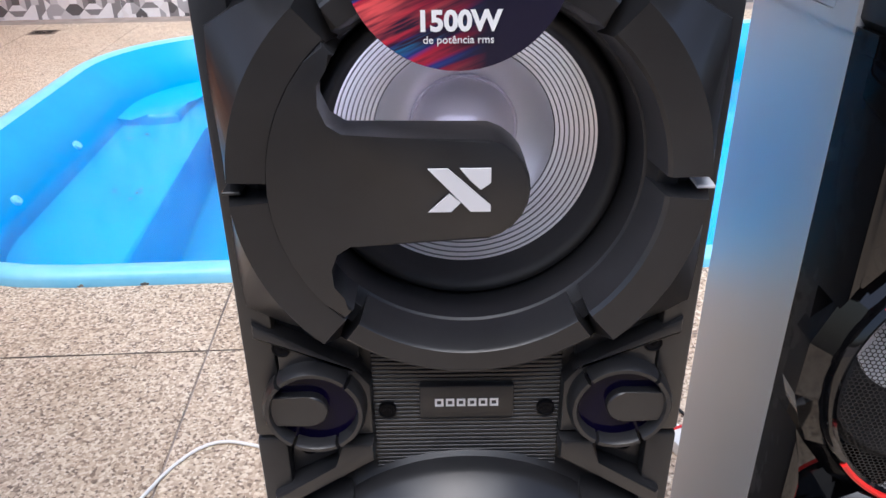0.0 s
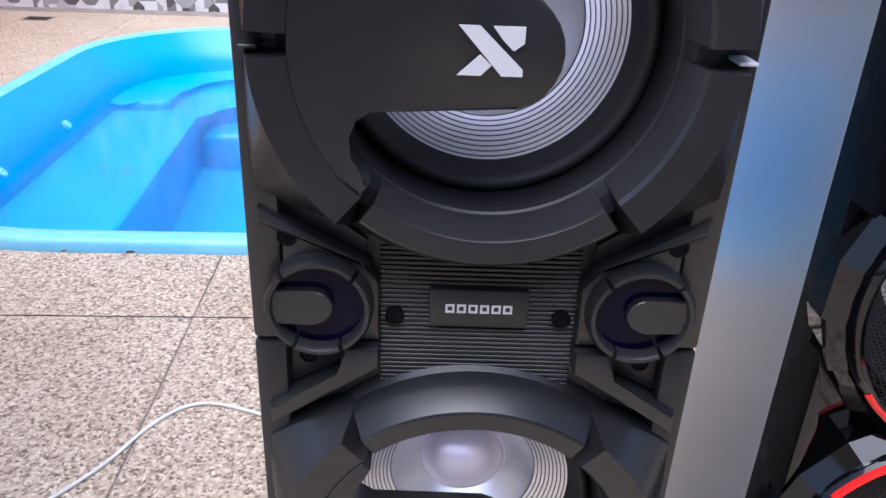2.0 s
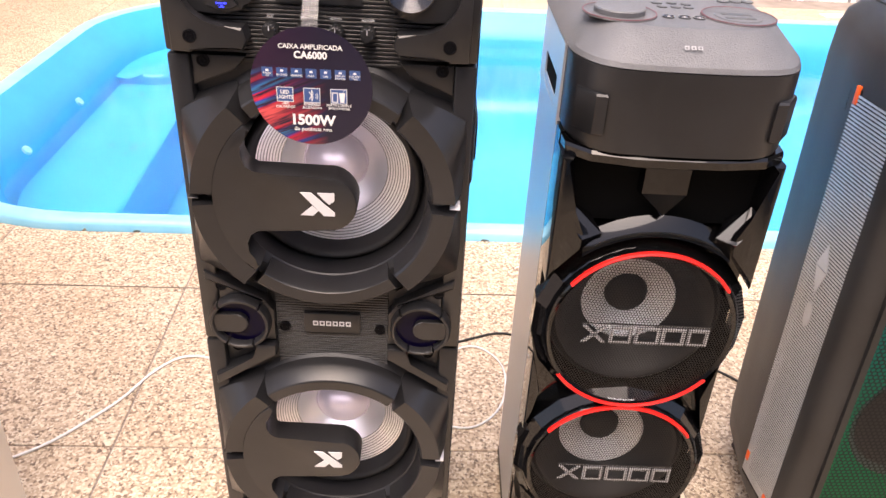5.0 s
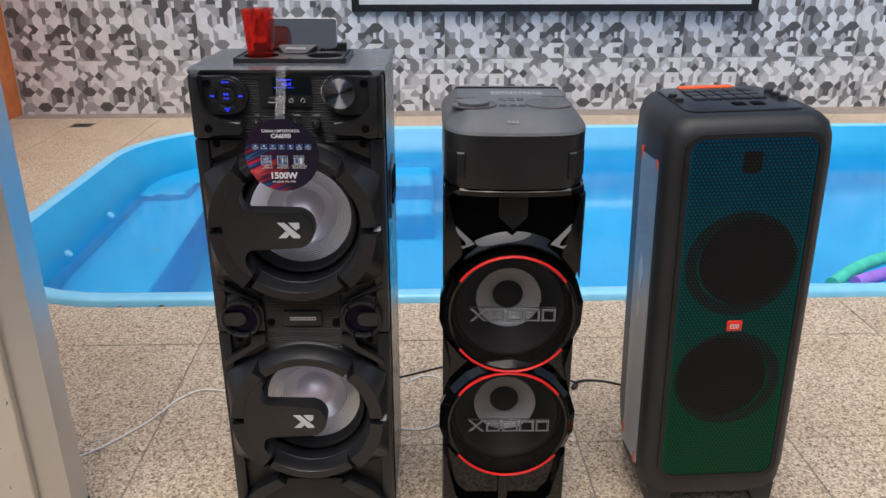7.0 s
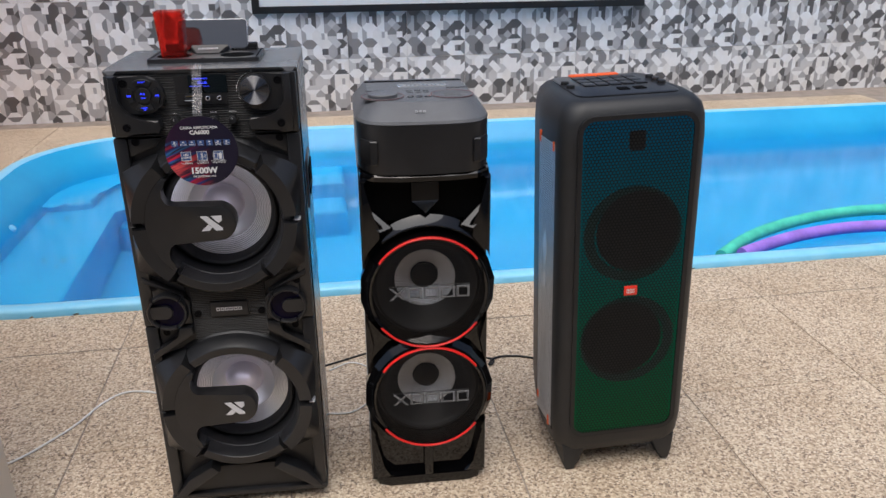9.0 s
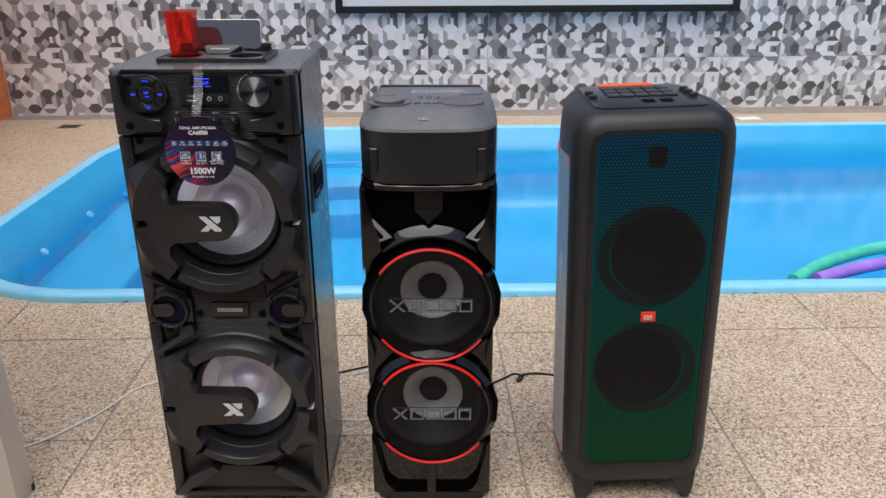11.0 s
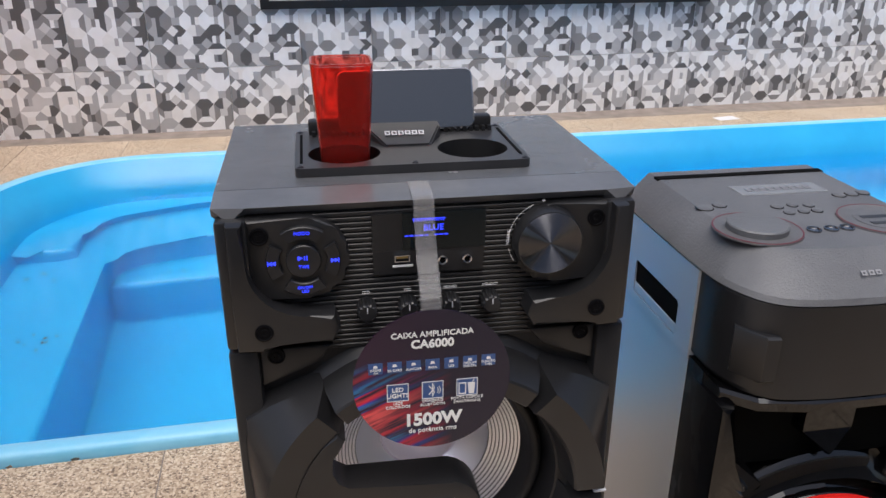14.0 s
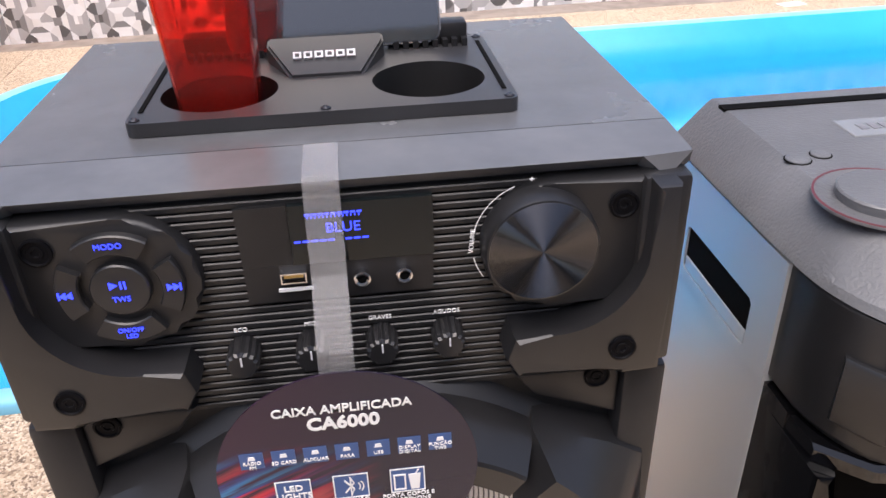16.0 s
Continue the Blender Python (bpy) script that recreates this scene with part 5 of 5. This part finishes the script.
def lit_speaker():
    ob = thing("lit_speaker", "rounded black party speaker, blue-green lit mesh grille, on stone floor", "speaker")
    ob.matrix_world = pose(1.024, -0.004, 0.004, 0, -1.8, 1.0)
    W, D = 0.196, 0.385

    def girth(y):
        """The sides swell a little behind the front and draw in towards the back."""
        return 0.935 + 0.065 * min(y / 0.17, 1.0) if y < 0.17 else 1 - 0.2 * (y - 0.17) / (D - 0.17)

    def ring(inset, z, r=0.05):
        x, y1, c = W - inset, D - inset, max(0.02, r - inset * 0.3)
        pts = rounded(-x, x, inset * 0.8, y1, c, 6)
        out = []
        for p, q in zip(pts, pts[1:] + pts[:1]):
            out.append(p)
            if abs(p[0] - q[0]) < 1e-6 and abs(p[1] - q[1]) > 0.1:
                out += [(p[0], p[1] + (q[1] - p[1]) * k / 6) for k in range(1, 6)]
        return [(px * girth(py), py, z) for px, py in out]

    def drawn_in(bm):
        """Follows the swell of the sides."""
        for v_ in bm.verts:
            v_.co.x *= girth(v_.co.y)
        return bm

    body = loft_xy([ring(0.028, 0.056), ring(0.017, 0.066), ring(0.006, 0.092), ring(0.0, 0.15), ring(0.0, 0.95), ring(0.003, 1.0), ring(0.012, 1.028), ring(0.03, 1.044), ring(0.05, 1.05)])
    part("body", body, GREY_BODY, ob, "matt black rounded cabinet", 40)
    for s in (-1, 1):
        f = lambda poly: [(s * x, z) for x, z in (poly if s > 0 else poly[::-1])]
        for y0, y1 in ((0.012, 0.1), (0.28, 0.36)):
            part("foot", plated(f([(0.164 - 0.03 * (y0 > 0.2), 0.085), (0.16 - 0.03 * (y0 > 0.2), 0.03), (0.152 - 0.025 * (y0 > 0.2), 0.0), (0.13, 0.0), (0.12, 0.035), (0.1, 0.058), (0.1, 0.085)]), y0, y1, bevel=0.006), GREY_BODY, ob, "rounded black foot", 30)
    frame_ = part("grille_frame", holed(rounded(-0.1495, 0.1495, 0.122, 1.018, 0.042, 8), [rounded(-0.138, 0.138, 0.134, 1.007, 0.032, 8)], -0.006, 0.004), BLACK_DEEP, ob, "black rubber frame round the grille", 30)
    part("led_panel", plated(rounded(-0.139, 0.139, 0.133, 1.008, 0.033, 8), -0.0008, 0.003), LIGHT, ob, "glowing blue to green light panel")
    for x, z, dx in ((0.0, 0.713, 0.012), (0.0, 0.413, -0.014)):
        rg = part("woofer_ring", turned([(0.127, -0.0012), (0.127, -0.002), (0.1, -0.002)], 0, 0, n=64), RING_GLOW, ob, "dim green glowing ring")
        rg.location = (x, 0, z)
        wf = part("woofer", turned([(0.107, -0.002), (0.107, -0.003), (0.09, -0.0034), (0.0, -0.0034)], 0, 0, n=64), BLACK_DEEP, ob, "black woofer behind the mesh")
        wf.location = (x + dx, 0, z + 0.006)
    part("horn", plated(rounded(-0.022, 0.018, 0.93, 0.978, 0.008), -0.003, 0.0), BLACK_DEEP, ob, "small dark horn behind the mesh")
    gm = part("grille_mesh", hex_mesh(-0.1385, 0.1385, 0.134, 1.007, -0.0055, 0.009, 0.0036), MESH, ob, "black hexagonal wire mesh")
    part("badge", boxed(-0.018, 0.018, -0.011, -0.005, 0.547, 0.574, bevel=0.003), BADGE, ob, "small red badge", 30)
    blocks("badge_mark", 0.0, -0.0112, 0.5605, 0.022, 0.011, 3, WHITE, ob, "pale blocks", 0.7)
    # left and right ribbed side grilles with orange accents
    for s in (-1, 1):
        for k in range(136):
            z = 0.13 + k * 0.006
            x0, x1 = sorted((s * 0.1945, s * 0.1968))
            bm = drawn_in(boxed(x0, x1, 0.055, 0.168, -0.0016, 0.0016))
            r = part("side_rib", bm, SIDE_MESH, ob) if k == 0 else new("side_rib", first_rib.data)
            if k == 0:
                first_rib = r
            else:
                bm.free()
                r.parent = ob
            r.location = (0, 0, z)
        part("side_panel", drawn_in(boxed(*sorted((s * 0.192, s * 0.1952)), 0.05, 0.17, 0.12, 0.95)), MESH, ob)
        # solid near-black block, its colour standing for a recess in shade
        part("handle_cup_shade", drawn_in(boxed(*sorted((s * 0.188, s * 0.1955)), 0.19, 0.29, 0.9, 0.945, bevel=0.008)), OPENING_SHADE, ob, "black block for the shade in the handle recess", 30)
        for y, z, h in ((0.162, 0.94, 0.03), (0.065, 0.935, 0.024), (0.162, 0.17, 0.024), (0.075, 0.135, 0.03)):
            part("accent", drawn_in(boxed(*sorted((s * 0.193, s * 0.1985)), y - 0.005, y + 0.005, z - h / 2, z + h / 2, bevel=0.0018)), ORANGE, ob, "orange plastic accent", 30)
        # a pale pointed mark and a small oval on the ribs
        for poly in ([(0.115, 0.7), (0.132, 0.655), (0.098, 0.655)], [(0.131, 0.652), (0.115, 0.6), (0.099, 0.652)], [(0.115 + 0.01 * math.cos(a), 0.56 + 0.026 * math.sin(a)) for a in (math.tau * k / 16 for k in range(16))]):
            mark = prism(bmesh.new(), poly, -0.0005, 0.0012)
            for v_ in mark.verts:
                y, z = v_.co.x, v_.co.z
                v_.co = (s * (0.1972 + v_.co.y) * girth(y), y, z)
            part("side_mark", mark, SIDE_MESH, ob, "pale satin mark on the ribs")
    # top
    part("top_deck", loft_xy([[(x, y, z) for x, y in rounded(-0.13 + i, 0.13 - i, 0.06 + i, 0.33 - i, 0.03, 5)] for i, z in ((0.0, 1.046), (0.0, 1.0525), (0.003, 1.054))]), BLACK_SATIN, ob, "", 30)
    part("handle_strip", boxed(-0.075, 0.062, 0.312, 0.34, 1.04, 1.0575, bevel=0.005), ORANGE, ob, "orange plastic handle strip", 30)
    for i in range(5):
        for j in range(3):
            part("pad", boxed(-0.08 + i * 0.034, -0.05 + i * 0.034, 0.17 + j * 0.042, 0.206 + j * 0.042, 1.053, 1.0575, bevel=0.002), BLACK, ob, "", 30)
    for x, y in ((-0.118, 0.22), (-0.118, 0.17), (0.118, 0.24), (0.118, 0.2), (0.118, 0.16)):
        top_disc("dial", x, y, 1.053, [(0.011, 0.0), (0.01, 0.008), (0.008, 0.0095), (0.0, 0.0095)], BLACK, ob, "", 20)
    for x in (-0.012, 0.03):
        part("socket", boxed(x, x + 0.028, 0.105, 0.135, 1.052, 1.0565, bevel=0.002), OPENING_SHADE, ob)
    return ob


GREY_BODY = plastic("matt_black_body", (0.012, 0.0125, 0.0135), 0.48, 700, 0.3, 0.005)
lit_speaker()


# ---- small things round the speakers ----
def cable(label, pts, radius, mat):
    ob = part("cable", tube(pts, radius), mat, None, "", 60)
    return tagged(ob, label, "cable")


WHITE_PVC = plastic("white_cable_sheath", (0.72, 0.71, 0.68), 0.45, 500, 0.1, 0.02)
R = 0.0035
cable("thin white power cable lying on the stone floor", [(-1.6, -0.2, R), (-1.05, 0.06, R), (-0.78, 0.2, R), (-0.69, 0.265, R), (-0.62, 0.36, R), (-0.575, 0.43, R), (-0.54, 0.53, R), (-0.48, 0.6, R), (-0.39, 0.585, R), (-0.2, 0.5, R), (-0.02, 0.38, R), (0.0, 0.31, 0.05)], R, WHITE_PVC)
cable("thin white power cable lying on the stone floor", [(0.05, 0.33, R), (0.12, 0.4, R), (0.2, 0.375, R), (0.27, 0.365, R), (0.33, 0.42, R), (0.36, 0.5, R), (0.36, 0.62, R), (0.28, 0.7, R), (0.2, 0.64, R)], R * 0.8, WHITE_PVC)
cable("black power cable lying on the stone floor", [(0.05, 0.6, R), (0.13, 0.65, R), (0.2, 0.682, R), (0.27, 0.715, R), (0.36, 0.757, R), (0.45, 0.72, R), (0.5, 0.55, R), (0.5, 0.29, 0.03)], R, BLACK_DEEP)
cable("black power cable looped on the stone floor", [(0.6, 0.45, R), (0.66, 0.58, R), (0.72, 0.625, R), (0.755, 0.66, R), (0.79, 0.63, R), (0.75, 0.585, R * 2), (0.78, 0.65, R * 2), (0.87, 0.655, R), (0.96, 0.61, R), (1.03, 0.5, R), (1.05, 0.36, R)], R, BLACK_DEEP)
adapter = thing("power_adapter", "small white plug adapter lying on the stone floor", "adapter", (0.43, 0.567, 0.0), 20)
part("adapter_body", boxed(-0.02, 0.02, -0.03, 0.03, 0.0, 0.03, bevel=0.006), WHITE_PVC, adapter, "", 30)
part("adapter_stripe", boxed(-0.021, 0.021, 0.012, 0.018, 0.004, 0.0315), RED, adapter, "red stripe")


def noodle(label, pts, mat):
    spun = [SETTING @ Vector((p[0], p[1], p[2])) for p in pts]
    ob = part("pool_noodle", tube(spun, 0.033, 12, 3), mat, None, "", 60)
    return tagged(ob, label, "pool noodle", "pool noodles")


noodle("soft green foam pool noodle floating on the water", [(2.26, 1.65, -0.14), (2.5, 1.85, -0.135), (2.78, 1.99, -0.13), (3.1, 2.1, -0.13), (3.45, 2.15, -0.13), (3.9, 2.1, -0.135)], plastic("green_foam", (0.06, 0.5, 0.36), 0.8, 90, 0.5, 0.02))
noodle("soft purple foam pool noodle floating on the water", [(2.38, 1.66, -0.14), (2.66, 1.79, -0.135), (2.95, 1.87, -0.13), (3.27, 1.9, -0.13), (3.75, 1.84, -0.135)], plastic("purple_foam", (0.3, 0.16, 0.6), 0.8, 90, 0.5, 0.02))

board = thing("projection_screen", "white projection screen in a black frame hanging on the tiled wall", "screen", ORIGIN, SET)
part("screen_frame", holed([(-0.23, 0.82), (3.12, 0.82), (3.12, 2.8), (-0.23, 2.8)], [[(-0.17, 0.875), (3.06, 0.875), (3.06, 2.74), (-0.17, 2.74)]], WALL_Y - 0.05, WALL_Y - 0.014), BLACK, board, "black frame")
part("screen_sheet", plated([(-0.175, 0.87), (3.065, 0.87), (3.065, 2.745), (-0.175, 2.745)], WALL_Y - 0.035, WALL_Y - 0.016), material("white_screen_cloth", (0.82, 0.83, 0.82), 0.7), board, "matt white sheet")

drain = thing("floor_drain", "square dark metal floor drain set in the paving", "drain", ORIGIN, SET)
part("drain_frame", boxed(-2.44, -2.27, 4.42, 4.55, -0.003, 0.002, bevel=0.001, seg=1), plastic("brown_drain_plate", (0.16, 0.12, 0.09), 0.5, 300, 0.2, 0.01), drain)
for k in range(6):
    # black bars on the plate stand for shaded slots
    part("drain_slot_shade", boxed(-2.425, -2.285, 4.432 + k * 0.019, 4.442 + k * 0.019, 0.001, 0.0028), OPENING_SHADE, drain)
for x, y, w, h, yaw in ((3.17, 4.56, 0.18, 0.1, 8),):
    sheet = thing("paper_sheet", "small white sheet lying on the pool surround", "paper", SETTING @ Vector((x, y, 0.0)), SET + yaw)
    part("sheet", boxed(-w / 2, w / 2, -h / 2, h / 2, 0.0, 0.004, bevel=0.001, seg=1), WHITE, sheet)

# ---- floor slabs and wall tiles, last ----
def clip(poly, x0, x1, y0, y1):
    for axis, lim, keep_more in ((0, x0, 1), (0, x1, -1), (1, y0, 1), (1, y1, -1)):
        out = []
        for i, p in enumerate(poly):
            q = poly[(i + 1) % len(poly)]
            a, c = (p[axis] - lim) * keep_more, (q[axis] - lim) * keep_more
            if a >= 0:
                out.append(p)
            if a * c < 0:
                t = a / (a - c)
                out.append((p[0] + (q[0] - p[0]) * t, p[1] + (q[1] - p[1]) * t))
        poly = out
        if len(poly) < 3:
            return []
    return poly


def printed_tile(w, h, a, seed):
    """One wall tile printed with upright and lying long hexagons round small squares, cut into six greys."""
    rnd = random.Random(seed)
    b_ = a * 0.3
    tones = lambda: rnd.choice((0, 0, 0, 1, 1, 2, 2, 3, 3, 4, 4, 5, 5))
    faces = []
    for j in range(-1, int(h / a) + 2):
        for i in range(-1, int(w / a) + 2):
            for lying in (True, False):
                at = (lambda u, v_: (i * a + u, j * a + v_)) if lying else (lambda u, v_: (i * a + v_, j * a + u))
                hexa = [(0, 0), (b_, -b_), (a - b_, -b_), (a, 0), (a - b_, b_), (b_, b_)]
                style, m1 = rnd.random(), tones()
                m2 = (m1 + rnd.choice((2, 3, 4))) % 6
                if style < 0.42:
                    pieces = [(hexa, m1)]
                elif style < 0.62:
                    pieces = [([(0, 0), (b_, -b_), (a / 2, -b_), (a / 2, b_), (b_, b_)], m1), ([(a, 0), (a - b_, b_), (a / 2, b_), (a / 2, -b_), (a - b_, -b_)], m2)]
                elif style < 0.8:
                    pieces = [([(0, 0), (b_, -b_), (2 * b_, 0), (b_, b_)], m1), ([(b_, -b_), (a - b_, -b_), (a, 0), (a - b_, b_), (b_, b_), (2 * b_, 0)], m2)]
                else:
                    pieces = [(hexa[:4], m1), ([hexa[3], hexa[4], hexa[5], hexa[0]], m2)]
                faces += [([at(*p) for p in poly], m) for poly, m in pieces]
            x0, x1, y0, y1 = i * a + b_, i * a + a - b_, j * a + b_, j * a + a - b_
            if rnd.random() < 0.55:
                faces.append(([(x0, y0), (x1, y0), (x1, y1), (x0, y1)], tones()))
            else:
                xm = (x0 + x1) / 2
                faces += [([(x0, y0), (xm, y0), (xm, y1), (x0, y1)], tones()), ([(xm, y0), (x1, y0), (x1, y1), (xm, y1)], tones())]
    verts, polys, mats = [], [], []
    for poly, m in faces:
        c = clip(poly, 0.0015, w - 0.0015, 0.0015, h - 0.0015)
        if c:
            polys.append(list(range(len(verts), len(verts) + len(c))))
            verts += [(x, 0.0, z) for x, z in c]
            mats.append(m)
    n0 = len(verts)
    verts += [(0.0015, 0, 0.0015), (w - 0.0015, 0, 0.0015), (w - 0.0015, 0, h - 0.0015), (0.0015, 0, h - 0.0015)]
    verts += [(x, 0.012, z) for x, _, z in verts[n0:n0 + 4]]
    for k in range(4):
        polys.append([n0 + k, n0 + 4 + k, n0 + 4 + (k + 1) % 4, n0 + (k + 1) % 4])
        mats.append(0)
    me = bpy.data.meshes.new("tile")
    me.from_pydata(verts, [], polys)
    for m in GREYS:
        me.materials.append(m)
    me.polygons.foreach_set("material_index", mats)
    me.update()
    return me


TW, TH = 0.505, 0.505
tile_meshes = [printed_tile(TW, TH, TW / 4, seed) for seed in (5, 11, 23, 42)]
for j in range(6):
    for i in range(21):
        ob = new("tile", tile_meshes[(i // 2 + j) % 2 * 2 + j % 2])
        ob.parent = wall_far
        ob.location = (SIDE_X + 0.1 + i * TW, WALL_Y - 0.013, -0.07 + j * TH)

# slabs: whole ones share a mesh, those at the pool's edge are cut round it
def slab_mesh(x0, x1, y0, y1):
    g, bv = 0.0022, 0.0015
    ring = lambda d, z: [(x0 + g + d, y0 + g + d, z), (x1 - g - d, y0 + g + d, z), (x1 - g - d, y1 - g - d, z), (x0 + g + d, y1 - g - d, z)]
    verts = ring(0, -0.02) + ring(0, -bv) + ring(bv, 0)
    faces = [(8, 9, 10, 11)] + [(4 * k + i, 4 * k + (i + 1) % 4, 4 * k + 4 + (i + 1) % 4, 4 * k + 4 + i) for k in (0, 1) for i in range(4)]
    me = bpy.data.meshes.new("slab")
    me.from_pydata(verts, [], faces)
    me.materials.append(STONE)
    return me


whole = slab_mesh(0, TILE, 0, TILE)
edge = pool_outline(-0.004)


def in_pool(x, y):
    hit = False
    for (ax, ay), (bx, by) in zip(edge, edge[1:] + edge[:1]):
        if (ay > y) != (by > y) and x < ax + (y - ay) / (by - ay) * (bx - ax):
            hit = not hit
    return hit


def cut_slab(x0, y0):
    """A slab with the pool's curve cut out of it."""
    g = 0.0022
    bm = bmesh.new()
    k = 32
    step_ = (TILE - 2 * g) / k
    xs = [x0 + g + i * step_ for i in range(k + 1)]
    ys = [y0 + g + i * step_ for i in range(k + 1)]
    vs = {}

    def at(i, j):
        if (i, j) not in vs:
            vs[i, j] = bm.verts.new((xs[i] - x0, ys[j] - y0, 0.0))
        return vs[i, j]

    for i in range(k):
        for j in range(k):
            if not all(in_pool(xs[i + p], ys[j + q]) for p in (0, 1) for q in (0, 1)):
                bm.faces.new((at(i, j), at(i + 1, j), at(i + 1, j + 1), at(i, j + 1)))
    if not bm.faces:
        bm.free()
        return None
    inner = [(i, j) for (i, j) in vs if in_pool(xs[i], ys[j])]
    for i, j in inner:
        p = Vector((xs[i], ys[j]))
        best = min(((Vector(a) + (Vector(c) - Vector(a)) * max(0, min(1, (p - Vector(a)).dot(Vector(c) - Vector(a)) / max(1e-9, (Vector(c) - Vector(a)).length_squared)))) for a, c in zip(edge, edge[1:] + edge[:1])), key=lambda q: (q - p).length)
        vs[i, j].co.x, vs[i, j].co.y = best.x - x0, best.y - y0
    me = bpy.data.meshes.new("slab")
    bm.to_mesh(me)
    bm.free()
    me.materials.append(STONE)
    return me


for i in range(-5, 9):
    for j in range(-8, 8):
        x0, y0 = TX + i * TILE, TY + j * TILE
        if y0 + TILE > WALL_Y + 0.3 or x0 + TILE < SIDE_X - 0.3:
            continue
        corners = [in_pool(x0 + TILE * p / 6, y0 + TILE * q / 6) for p in range(7) for q in range(7)]
        if all(corners):
            continue
        me = cut_slab(x0, y0) if any(corners) else whole
        if me:
            ob = new("slab", me)
            ob.parent = ground
            ob.location = (x0, y0, 0.0 if me is whole else -0.0005)
